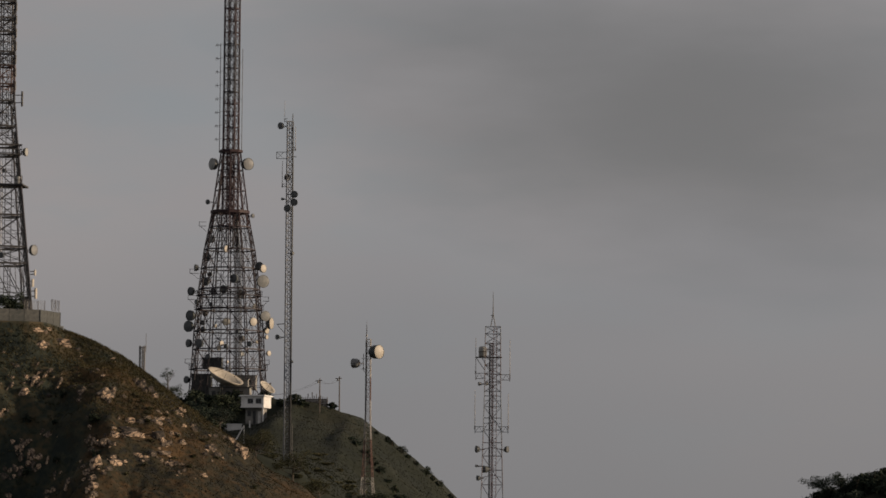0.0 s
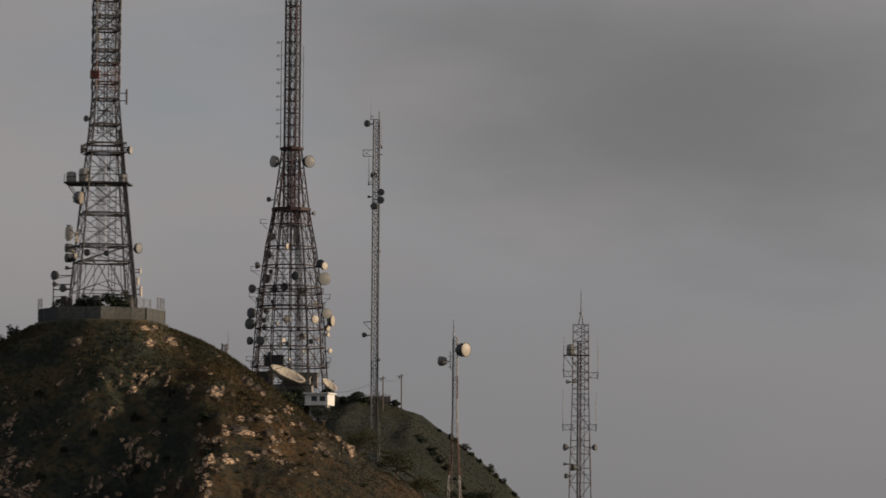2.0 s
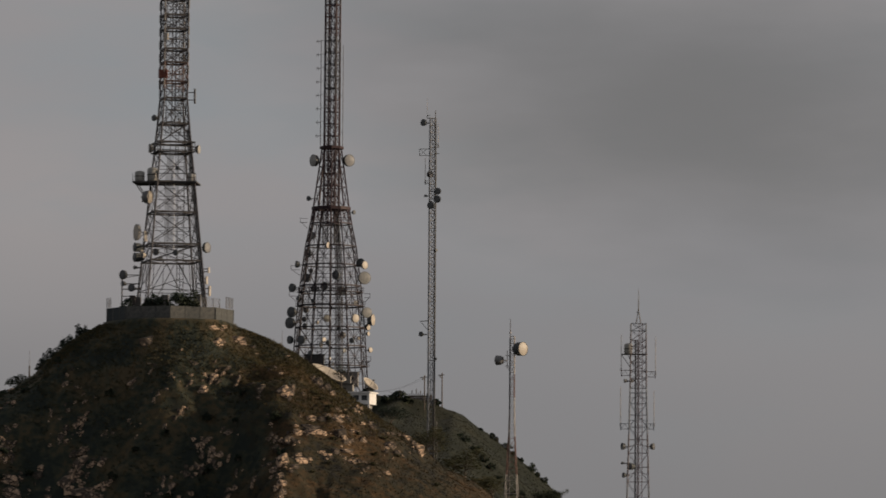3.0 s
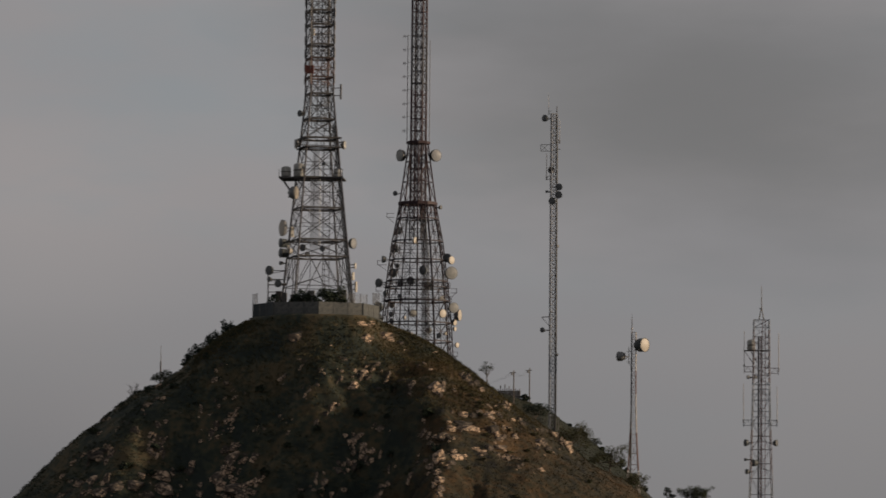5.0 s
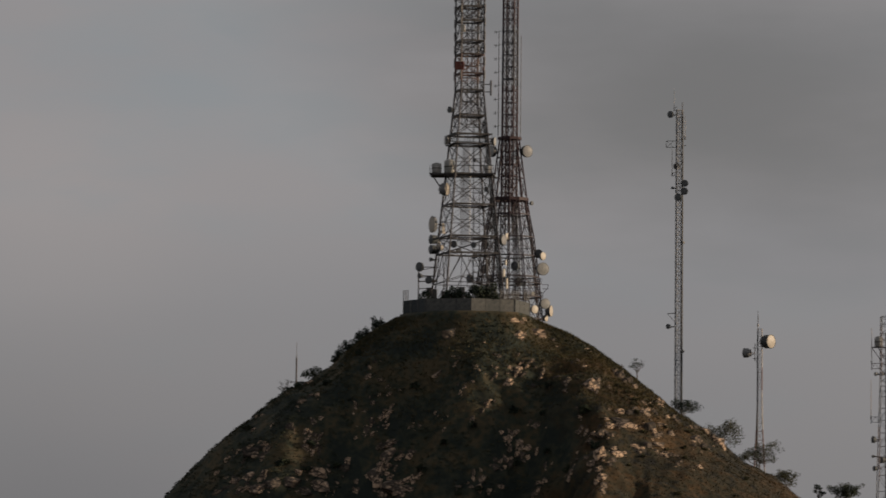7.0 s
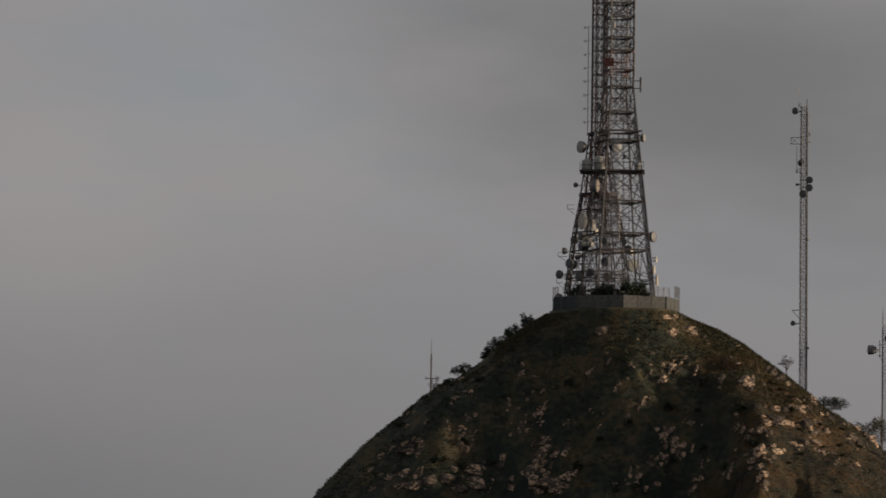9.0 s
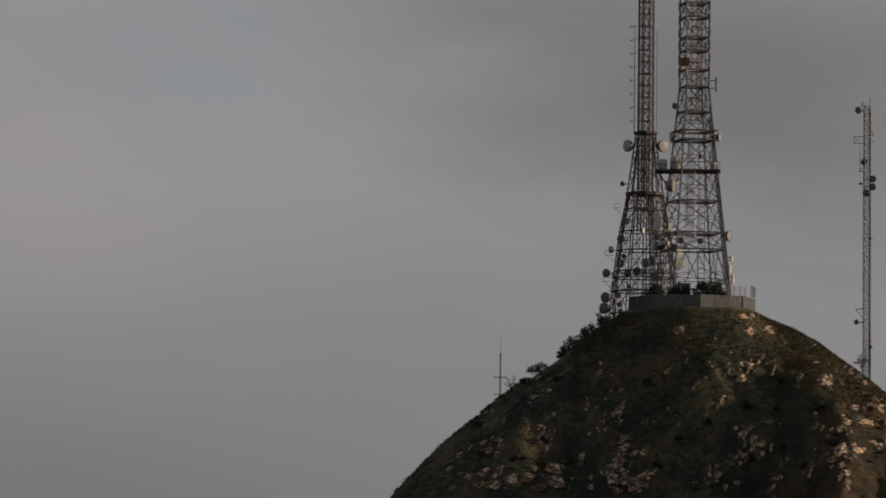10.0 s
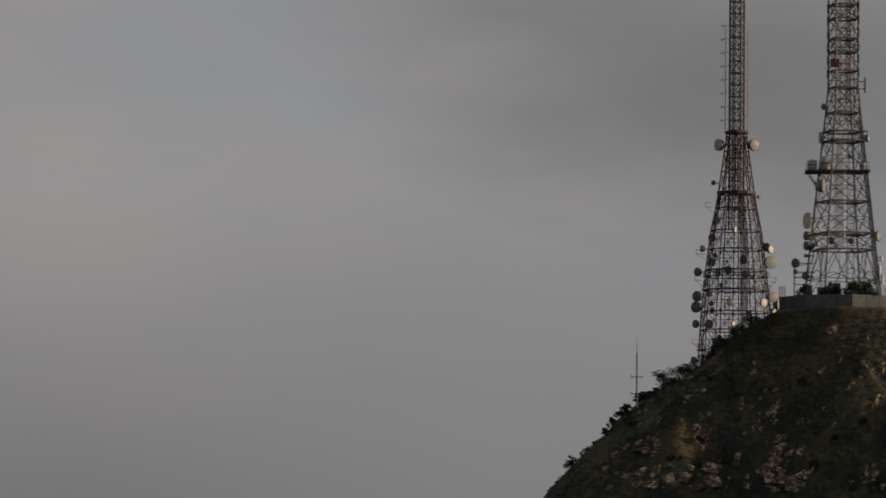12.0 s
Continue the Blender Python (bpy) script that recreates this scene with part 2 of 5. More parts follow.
# ---- shapes ----
class Shape:
    """Gathers vertices and faces of one part."""

    def __init__(self):
        self.v, self.f = [], []

    def add(self, verts, faces):
        n = len(self.v)
        self.v += [tuple(p) for p in verts]
        self.f += [tuple(i + n for i in face) for face in faces]
        return self

    def beam(self, a, b, w, h=None):
        """A straight bar of width w and height h from a to b."""
        a, b = Vector(a), Vector(b)
        d = (b - a).normalized()
        side = d.cross(Vector((0, 0, 1)))
        side = Vector((1, 0, 0)) if side.length < 1e-4 else side.normalized()
        up = side.cross(d)
        s, u = side * w / 2, up * (h or w) / 2
        ring = [s + u, u - s, -s - u, s - u]
        return self.add([a + r for r in ring] + [b + r for r in ring], [(0, 1, 5, 4), (1, 2, 6, 5), (2, 3, 7, 6), (3, 0, 4, 7), (3, 2, 1, 0), (4, 5, 6, 7)])

    def box(self, x0, x1, y0, y1, z0, z1):
        return self.add([(x, y, z) for z in (z0, z1) for x, y in ((x0, y0), (x1, y0), (x1, y1), (x0, y1))],
                        [(0, 3, 2, 1), (4, 5, 6, 7), (0, 1, 5, 4), (1, 2, 6, 5), (2, 3, 7, 6), (3, 0, 4, 7)])

    def tube(self, points, radii, sides=8):
        """A tapered tube along points."""
        rings = []
        for i, p in enumerate(points):
            p = Vector(p)
            d = (Vector(points[min(i + 1, len(points) - 1)]) - Vector(points[max(i - 1, 0)])).normalized()
            s = d.cross(Vector((0.13, 0.31, 1)))
            s = (Vector((1, 0, 0)) if s.length < 1e-3 else s).normalized()
            u = s.cross(d)
            rings.append([p + (s * math.cos(k * math.tau / sides) + u * math.sin(k * math.tau / sides)) * radii[i] for k in range(sides)])
        faces = [(i * sides + k, i * sides + (k + 1) % sides, (i + 1) * sides + (k + 1) % sides, (i + 1) * sides + k) for i in range(len(points) - 1) for k in range(sides)]
        faces += [tuple(range(sides))[::-1], tuple((len(points) - 1) * sides + k for k in range(sides))]
        return self.add([q for r in rings for q in r], faces)

    def loop(self, ring, w, h):
        """A closed bar of width w and height h round the corners of a flat ring about the z axis."""
        n, k = len(ring), math.cos(math.pi / len(ring))
        verts, faces = [], []
        for p in ring:
            out = Vector((p[0], p[1], 0)).normalized() * w / 2 / k
            up = Vector((0, 0, h / 2))
            verts += [Vector(p) + out - up, Vector(p) + out + up, Vector(p) - out + up, Vector(p) - out - up]
        for i in range(n):
            a, b = 4 * i, 4 * ((i + 1) % n)
            faces += [(a, b, b + 1, a + 1), (a + 1, b + 1, b + 2, a + 2), (a + 2, b + 2, b + 3, a + 3), (a + 3, b + 3, b, a)]
        return self.add(verts, faces)

    def lathe(self, profile, sides=28):
        """A profile of (radius, y) turned round the y axis; ends with radius 0 close it."""
        verts, faces = [], []
        for r, y in profile:
            verts += [(r * math.cos(k * math.tau / sides), y, r * math.sin(k * math.tau / sides)) for k in range(sides)]
        for i in range(len(profile) - 1):
            faces += [(i * sides + k, i * sides + (k + 1) % sides, (i + 1) * sides + (k + 1) % sides, (i + 1) * sides + k) for k in range(sides)]
        return self.add(verts, faces)


def mesh_of(name, shape, mat, smooth=False):
    me = bpy.data.meshes.new(name)
    me.from_pydata(shape.v, [], shape.f)
    me.materials.append(mat)
    if smooth:
        me.polygons.foreach_set("use_smooth", [True] * len(me.polygons))
    me.update()
    return me


def part(name, shape, mat, parent=None, label="", smooth=False):
    ob = new(name, mesh_of(name, shape, mat, smooth))
    ob.parent = parent
    return tagged(ob, label)


def thing(name, label, category, m=None, group="", kind=""):
    ob = new(name)
    ob.empty_display_size = 0.2
    if m is not None:
        ob.matrix_basis = m
    return tagged(ob, label, category, group, kind)


def smooth(a, b, x):
    x = min(1.0, max(0.0, (x - a) / (b - a)))
    return x * x * (3 - 2 * x)


# ---- ground ----
PEAK = (-81.3, 471.0, 147.0)
RIGHT = ([0, 6.5, 10.2, 13.6, 16.5, 19, 21.2, 24, 26.6, 29.9, 33.2, 37.4, 42, 60, 120, 400], [0, 0.2, 1.45, 2.8, 4.7, 6.6, 8.4, 10.5, 12.5, 14.7, 17.4, 19.8, 23, 36, 62, 110])
LEFT = ([0, 8, 12.4, 14.9, 16.9, 19.9, 22.7, 26.5, 30.7, 34.4, 37.6, 42, 60, 120, 400], [0, 0.2, 3.0, 5.2, 7.3, 9.2, 11.1, 14.0, 17.7, 21.6, 25.2, 30, 44, 72, 112])
FRONT = ([0, 8.7, 10.4, 14.7, 17.5, 20.5, 24, 30, 60, 120, 400], [0, 0.1, 3.2, 7.8, 13.0, 19.3, 26, 34, 62, 84, 114])
BACK = ([0, 8, 14, 30, 60, 100, 400], [0, 0.2, 3.0, 13, 34, 58, 110])
RIDGE = ([-300, -150, -131.5, -121.4, -118, -112, -81, -72.3, -64.3, -57.6, -51.5, -46.0, -40.5, -28, 0, 60, 400], [60, 105, 124.6, 136.3, 140.9, 146.3, 150.4, 149.4, 146.7, 141.9, 137.2, 132.5, 127.2, 117.6, 103, 80, 40])


def fbm(x, y, z, octaves=4):
    return noise.fractal(Vector((x, y, z)), 0.9, 2.1, octaves)


def near_hill(x, y):
    dx, dy = x - PEAK[0], y - PEAK[1]
    r, a = math.hypot(dx, dy), math.degrees(math.atan2(dy, dx))
    right, left = np.interp(r, *RIGHT), np.interp(r, *LEFT)
    side = smooth(-100, -60, a) if a < 0 else 1 - smooth(60, 120, a)
    if a < -135:
        side = 0.0
    d = left + (right - left) * side
    edge = dx + 3.2 * noise.noise(Vector((1.7, y * 0.11, 4.2))) + 1.3 * noise.noise(Vector((5.1, y * 0.4, dx * 0.2)))
    w = (1 - smooth(6.5, 17.0, edge)) * smooth(0, 6, -dy) if dx > 0 else 1 - smooth(24, 53, abs(a + 90))
    d += (np.interp(r, *FRONT) - d) * w
    w = 1 - smooth(20, 75, abs(a - 90))
    d += (np.interp(r, *BACK) - d) * w
    # the western shoulder swells a little towards the south
    d -= 1.4 * smooth(19, 28, r) * (1 - smooth(44, 60, r)) * math.exp(-((((a + 343) % 360 - 180) / 10) ** 2))
    z = PEAK[2] - d
    # a spur that runs back from the summit
    s, t = (-26.4 * dx + 53.0 * dy) / 59.2, (53.0 * dx + 26.4 * dy) / 59.2
    if s > 0:
        spur = PEAK[2] - 0.3 - 0.2 * s - max(0, s - 60) * 0.5 - (math.hypot(t, 3.0) - 3.0) * (1.35 if t < 0 else 0.75)
        z = max(z, spur)
    return z


def far_ridge(x, y):
    along = float(np.interp(x - 1.5 + 0.05 * min(0, y - 790), *RIDGE))
    if y < 800:
        drop = 0.055 * (800 - y) + 3.0 * smooth(800, 770, y) + 5.0 * smooth(770, 735, y) - 5.0 * smooth(700, 560, y) + max(0, 560 - y) * 0.35
        # the hollow in which the house stands
        drop += 3.4 * math.exp(-(((x + 84) / 7.5) ** 4)) * smooth(806, 789, y) * smooth(600, 720, y)
        # the bank below the lookout
        drop += 2.0 * smooth(-76, -71, x) * smooth(-60, -66, x) * smooth(801, 790, y) * smooth(730, 770, y)
    else:
        drop = max(0, y - 835) * 0.28
    return along - drop


def knoll(x, y):
    return 134.5 - math.hypot((x - 48) * 0.62, (y - 585) * 0.5) * 0.62


def height(x, y):
    base = 40 - 40 * smooth(500, 1500, math.hypot(x + 60, y - 640))
    z = max(near_hill(x, y), far_ridge(x, y), knoll(x, y), base)
    if -140 < x < 80 and 400 < y < 900:
        r = math.hypot(x - PEAK[0], y - PEAK[1])
        if r < 60:
            k = smooth(8.8, 13, r)
            # ribs and gullies that run down the slope, and lumps
            a = math.atan2(y - PEAK[1], x - PEAK[0])
            steep = 1 - smooth(10, 60, abs(math.degrees(a) + 92))
            z += k * (smooth(9, 20, r) * 2.2 * fbm(x * 0.17 + 0.8 * fbm(x * 0.1, z * 0.1, 7.0, 2), z * 0.045, 3.1, 3) * (0.15 + steep) + 0.6 * fbm(x * 0.16, y * 0.16, z * 0.16) + 0.3 * fbm(x * 0.6, y * 0.6, z * 0.4, 3) * (0.4 + steep))
        else:
            z += 1.0 * fbm(x * 0.045, y * 0.03, 0.4) + 0.3 * fbm(x * 0.3, y * 0.2, 1.7, 3)
    return z


def steps(*runs):
    out = []
    for a, b, n in runs:
        out += [a + (b - a) * i / n for i in range(n)]
    return out + [runs[-1][1]]


def build_ground():
    xs = steps((-4900, -400, 14), (-400, -140, 18), (-140, -124, 12), (-124, -36, 280), (-36, 60, 64), (60, 300, 16), (300, 4900, 14))
    ys = steps((-900, 300, 12), (300, 412, 16), (412, 440, 70), (440, 480, 150), (480, 484, 8), (484, 560, 50), (560, 640, 36), (640, 860, 110), (860, 1200, 16), (1200, 4900, 12))
    verts = [(x, y, height(x, y)) for y in ys for x in xs]
    n = len(xs)
    faces = [(j * n + i, j * n + i + 1, (j + 1) * n + i + 1, (j + 1) * n + i) for j in range(len(ys) - 1) for i in range(n - 1)]
    g = part("ground", Shape().add(verts, faces), SOIL, None, "steep hillside of dark dry grass and soil", True)
    g.data.materials.append(FAR_SOIL)
    split = next(j for j, y in enumerate(ys) if y > 520) * (n - 1)
    g.data.polygons.foreach_set("material_index", [0 if k < split else 1 for k in range(len(g.data.polygons))])
    tagged(g, kind="structure", category="hillside")
    return g


build_ground()


def surface_y(x, z, y0=412.0, y1=471.0):
    """Where the camera's side of the near hill reaches the height z."""
    y = y0
    while y < y1 and height(x, y) < z:
        y += 0.25
    return y


# ---- lattice towers ----
def banded(name, base, band, spans, scale=1.5):
    """Paint in bands by height: base colours, and band colours within the spans of z."""
    m = material(name, base, 0.62, 0.05, scale, 10)
    t = m.node_tree
    b = t.nodes["Principled BSDF"]
    old = b.inputs["Base Color"].links[0].from_node
    ramp = t.nodes.new("ShaderNodeValToRGB")
    el = ramp.color_ramp.elements
    while len(el) < len(band):
        el.new(0.5)
    for i, col in enumerate(band):
        el[i].position, el[i].color = 0.35 + 0.3 * i / (len(band) - 1), (*col, 1)
    t.links.new(old.inputs[0].links[0].from_socket, ramp.inputs[0])
    c, sep = t.nodes.new("ShaderNodeTexCoord"), t.nodes.new("ShaderNodeSeparateXYZ")
    t.links.new(c.outputs["Object"], sep.inputs[0])
    total = None
    for z0, z1 in spans:
        n = t.nodes.new("ShaderNodeMath")
        n.operation = "COMPARE"
        t.links.new(sep.outputs[2], n.inputs[0])
        n.inputs[1].default_value, n.inputs[2].default_value = (z0 + z1) / 2, (z1 - z0) / 2
        if total is not None:
            a = t.nodes.new("ShaderNodeMath")
            t.links.new(total, a.inputs[0])
            t.links.new(n.outputs[0], a.inputs[1])
            total = a.outputs[0]
        else:
            total = n.outputs[0]
    mix = t.nodes.new("ShaderNodeMix")
    mix.data_type = "RGBA"
    t.links.new(total, mix.inputs[0])
    t.links.new(old.outputs[0], mix.inputs[6])
    t.links.new(ramp.outputs[0], mix.inputs[7])
    t.links.new(mix.outputs[2], b.inputs["Base Color"])
    return m


def corners(radius, sides, turn, z):
    return [Vector((radius * math.cos(radians(turn) + k * math.tau / sides), radius * math.sin(radians(turn) + k * math.tau / sides), z)) for k in range(sides)]


def lattice(tower, levels, radius, sides, turn, mat, leg, ring, brace, style, ring_mat=None):
    """Legs, rings and bracing of a tapering lattice, each leg, ring and panel of bracing a part. style: for each bay X, V, A, Z, N or -."""
    rows = [corners(radius(z), sides, turn, z) for z in levels]
    for k in range(sides):
        part("leg", Shape().tube([row[k] for row in rows], [leg * 0.62] * len(rows), 6), mat, tower)
    for i, row in enumerate(rows):
        if i:
            part("ring", Shape().loop(row, ring, ring * 1.3), ring_mat or mat, tower)
    for i in range(len(rows) - 1):
        kind = style[min(i, len(style) - 1)]
        if kind == "-":
            continue
        for k in range(sides):
            a, b, c, d = rows[i][k], rows[i][(k + 1) % sides], rows[i + 1][(k + 1) % sides], rows[i + 1][k]
            sh = Shape()
            if kind == "X":
                sh.beam(a, c, brace).beam(b, d, brace)
            elif kind == "V":
                sh.beam(a, (c + d) / 2, brace).beam(b, (c + d) / 2, brace)
                sh.beam((a + d) / 2, (a + b + 2 * c + 2 * d) / 6, brace * 0.8).beam((b + c) / 2, (a + b + 2 * c + 2 * d) / 6, brace * 0.8)
            elif kind == "A":
                sh.beam((a + b) / 2, d, brace).beam((a + b) / 2, c, brace)
            elif kind == "Z":
                sh.beam(a, c, brace)
            elif kind == "N":
                sh.beam(b, d, brace)
            part("bracing", sh, mat, tower)


def rail(tower, radius, sides, turn, z, tall, mat, posts=2):
    """A handrail round a balcony."""
    row, up = corners(radius, sides, turn, z), Vector((0, 0, tall))
    sh = Shape()
    for k in range(sides):
        a, b = row[k], row[(k + 1) % sides]
        sh.beam(a + up, b + up, 0.07).beam(a + up / 2, b + up / 2, 0.05)
        for i in range(posts):
            p = a.lerp(b, i / posts)
            sh.beam(p, p + up, 0.06)
    part("handrail", sh, mat, tower)


def deck(tower, radius, inner, sides, turn, z, thick, mat):
    """A walkway ring of planks round a tower."""
    sh = Shape().loop(corners((radius + inner) / 2, sides, turn, z + thick / 2), (radius - inner) * math.cos(math.pi / sides), thick)
    part("walkway", sh, mat, tower)


def ladder(tower, x, y, z0, z1, turn, mat, wide=0.5, gap=0.6, rung=0.04, stile=0.06, lean=None):
    c, s = math.cos(radians(turn)) * wide / 2, math.sin(radians(turn)) * wide / 2
    sh = Shape()
    for q in (-1, 1):
        sh.beam((x + q * c, y + q * s, z0), (x + q * c, y + q * s, z1), stile)
    for i in range(int((z1 - z0) / gap)):
        z = z0 + (i + 0.5) * gap
        sh.beam((x - c, y - s, z), (x + c, y + s, z), rung)
    part("ladder", sh, mat, tower)


# dark: shade put into the colour, mostly for dishes turned from the sun
STYLES = {"dark": (DISH_DARK, RADOME_SHADED, "drum dish antenna with shade in its dark grey colour on a lattice tower"),
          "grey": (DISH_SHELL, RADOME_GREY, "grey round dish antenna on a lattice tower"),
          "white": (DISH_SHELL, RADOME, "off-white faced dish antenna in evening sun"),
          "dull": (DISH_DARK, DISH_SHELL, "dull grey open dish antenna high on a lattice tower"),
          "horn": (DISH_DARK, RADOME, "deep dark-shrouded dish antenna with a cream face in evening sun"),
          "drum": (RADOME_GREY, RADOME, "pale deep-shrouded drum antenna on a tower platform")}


def dish(x, y, z, size, azimuth, style, anchor, group, deep=None, pitch=0.0):
    """A shrouded dish that faces azimuth (0: towards -y, 90: +x), with an arm to the point anchor."""
    shell, face, label = STYLES[style]
    r = size / 2
    deep = deep or (0.75 * size if style == "drum" else 0.42 * size)
    m = pose(x, y, z, pitch, 0, azimuth)
    ob = thing("dish_antenna", label, "antenna", m, group)
    rim = 0.05 * r
    part("shell", Shape().lathe([(0.001, deep * 0.75), (r * 0.3, deep * 0.72), (r * 0.62, deep * 0.58), (r * 0.86, deep * 0.35), (r, deep * 0.12), (r, -deep * 0.5), (r + rim, -deep * 0.5), (r + rim, -deep * 0.56), (r * 0.97, -deep * 0.56)]), shell, ob, "", True)
    part("radome", Shape().lathe([(r * 0.97, -deep * 0.545), (r * 0.8, -deep * 0.58), (r * 0.5, -deep * 0.62), (r * 0.2, -deep * 0.64), (0.001, -deep * 0.645)]), face, ob, "", True)
    back = Vector((0, deep * 0.7, 0))
    local = m.inverted() @ Vector(anchor)
    sh = Shape().beam(back - Vector((0, 0, r * 0.75)), back + Vector((0, 0, r * 0.75)), 0.11).beam(back, local, 0.1)
    sh.beam(back + Vector((0, 0, -r * 0.6)), local, 0.07).beam(back - Vector((0, 0.1, 0)), back + Vector((0, 0.12, 0)), 0.3)
    part("mount", sh, STEEL_DARK, ob)
    return ob


def whip(x, y, z0, z1, wide, label, group, mat=PALE, arm=None):
    """An upright rod antenna with an arm to its tower."""
    ob = thing("rod_antenna", label, "antenna", pose(x, y, z0), group)
    h = z1 - z0
    part("rod", Shape().tube([(0, 0, 0), (0, 0, h * 0.5), (0, 0, h)], [wide / 2, wide / 2, wide / 3], 6), mat, ob)
    part("base", Shape().tube([(0, 0, -0.12), (0, 0, 0.35)], [wide * 0.9, wide * 0.9], 6), STEEL_DARK, ob)
    if arm is not None:
        v = Vector(arm) - Vector((x, y, z0))
        part("bracket", Shape().beam((0, 0, 0), v, 0.07).beam((0, 0, 0.45), v + Vector((0, 0, 0.45)), 0.06).beam((0, 0, 0.45), v, 0.04), STEEL, ob)
    return ob


def panel(x, y, z, w, d, h, azimuth, label, group, mat=PALE, arm=0.3):
    """A flat panel antenna with its clamp behind it."""
    ob = thing("panel_antenna", label, "antenna", pose(x, y, z, 0, 0, azimuth), group)
    part("cover", Shape().box(-w / 2, w / 2, -d, 0, -h / 2, h / 2), mat, ob)
    for q in (-1, 1):
        part("clamp", Shape().box(-0.04, 0.04, 0, arm, q * h * 0.25 - 0.05, q * h * 0.25 + 0.05), STEEL_DARK, ob)
    return ob


# the tower on the near summit: square, standing in a walled yard
NX, NY, NZ = -81.25, 470.7, 147.0
near_paint = banded("near_tower_paint", [(0.022, 0.021, 0.024), (0.044, 0.042, 0.047), (0.085, 0.082, 0.088)], [(0.055, 0.032, 0.030), (0.105, 0.066, 0.060), (0.16, 0.11, 0.10)], [(29.0, 32.4)])
near_dark = banded("near_tower_ring_paint", [(0.03, 0.028, 0.028), (0.055, 0.052, 0.051), (0.09, 0.086, 0.084)], [(0.036, 0.022, 0.020), (0.06, 0.040, 0.036), (0.09, 0.062, 0.056)], [(29.0, 32.4)])


def near_radius(z):
    return max(2.05, 5.46 - 0.1245 * z)


near_tower = thing("lattice_tower", "tall square steel lattice tower with faded red band on a hilltop", "tower", pose(NX, NY, NZ))
NEAR_LEVELS = [0, 7.4, 9.5, 13.5, 17.3, 21.1, 22.3, 24.7, 27.9, 30.0, 32.4, 34.1, 36.6, 38.4, 40.5, 42.6, 44.8, 47.0, 49.2]
lattice(near_tower, NEAR_LEVELS, near_radius, 4, -27, near_paint, 0.2, 0.15, 0.09, "VXXXX-XXZZXZXNXZXN", near_dark)
for z in (11.5, 15.4, 19.2, 23.5, 26.3, 28.95, 31.2, 33.25, 35.3, 37.5, 39.4, 41.5):
    part("ring", Shape().loop(corners(near_radius(z), 4, -27, z), 0.06, 0.06), near_paint, near_tower)
for i in range(len(NEAR_LEVELS) - 2):
    # posts up the middle of each face, and cross ties on plan
    z0, z1 = NEAR_LEVELS[i + 1], NEAR_LEVELS[i + 2]
    a, b = corners(near_radius(z0), 4, -27, z0), corners(near_radius(z1), 4, -27, z1)
    for k in range(4):
        part("post", Shape().beam((a[k] + a[(k + 1) % 4]) / 2, (b[k] + b[(k + 1) % 4]) / 2, 0.04), near_paint, near_tower)
    part("tie", Shape().beam((a[0] + a[1]) / 2, (a[1] + a[2]) / 2, 0.08).beam((a[1] + a[2]) / 2, (a[2] + a[3]) / 2, 0.08).beam((a[2] + a[3]) / 2, (a[3] + a[0]) / 2, 0.08).beam((a[3] + a[0]) / 2, (a[0] + a[1]) / 2, 0.08), near_paint, near_tower)
ladder(near_tower, 1.0, 0.6, 0, 49, 10, STEEL, 0.8, 0.7, 0.06, 0.09)
for i in range(6):
    # pale feeder cables clipped to an open tray
    x = -0.95 + i * 0.23
    part("feeder_cable", Shape().tube([(x, 0.4, 8.5), (x, 0.4, 17.0), (x * 0.6 - 0.1, 0.4, 21.0)], [0.05, 0.05, 0.035], 6), TRAY, near_tower, "pale feeder cable")
for i in range(5):
    part("cable_tray", Shape().box(-1.1, 0.35, 0.46, 0.54, 9.0 + i * 1.9, 9.08 + i * 1.9), TRAY, near_tower, "pale galvanised tray rung")
for i in range(3):
    # smaller bracing inside the lower bays
    z0, z1 = (7.4, 9.5, 13.5)[i], (9.5, 13.5, 17.3)[i]
    zm = (z0 + z1) / 2
    a, m, b = (corners(near_radius(z), 4, -27, z) for z in (z0, zm, z1))
    for k in range(4):
        n = (k + 1) % 4
        part("bracing", Shape().beam(m[k], (a[k] + a[n]) / 2, 0.04).beam(m[n], (a[k] + a[n]) / 2, 0.04).beam(m[k], (b[k] + b[n]) / 2, 0.04).beam(m[n], (b[k] + b[n]) / 2, 0.04), near_paint, near_tower)
a, m, b = (corners(near_radius(z), 4, -27, z) for z in (0, 3.7, 7.4))
for k in range(4):
    n = (k + 1) % 4
    for q in (0.25, 0.75):
        p = b[k].lerp(b[n], q)
        part("bracing", Shape().beam(m[k].lerp(m[n], q), p, 0.06).beam(m[k] if q < 0.5 else m[n], p, 0.07).beam(a[k].lerp(a[n], q), m[k].lerp(m[n], q), 0.05), near_paint, near_tower)
    part("ring", Shape().beam(m[k], m[n], 0.08), near_paint, near_tower)
for z in (9.5, 13.5, 17.3, 21.1, 24.7):
    part("crossbar", Shape().beam((-near_radius(z) * 0.6, 0.08, z), (near_radius(z) * 0.6, 0.3, z), 0.1), near_paint, near_tower)
for i in range(3):
    # feeder cables up the south-eastern leg
    a, b = corners(near_radius(0.5) - 0.22 - 0.14 * i, 4, -27, 0.5)[0], corners(near_radius(24) - 0.2 - 0.12 * i, 4, -27, 24.0)[0]
    part("feeder_cable", Shape().tube([a, a.lerp(b, 0.5), b], [0.05, 0.05, 0.045], 6), CABLE, near_tower, "black feeder cable clipped to a leg")
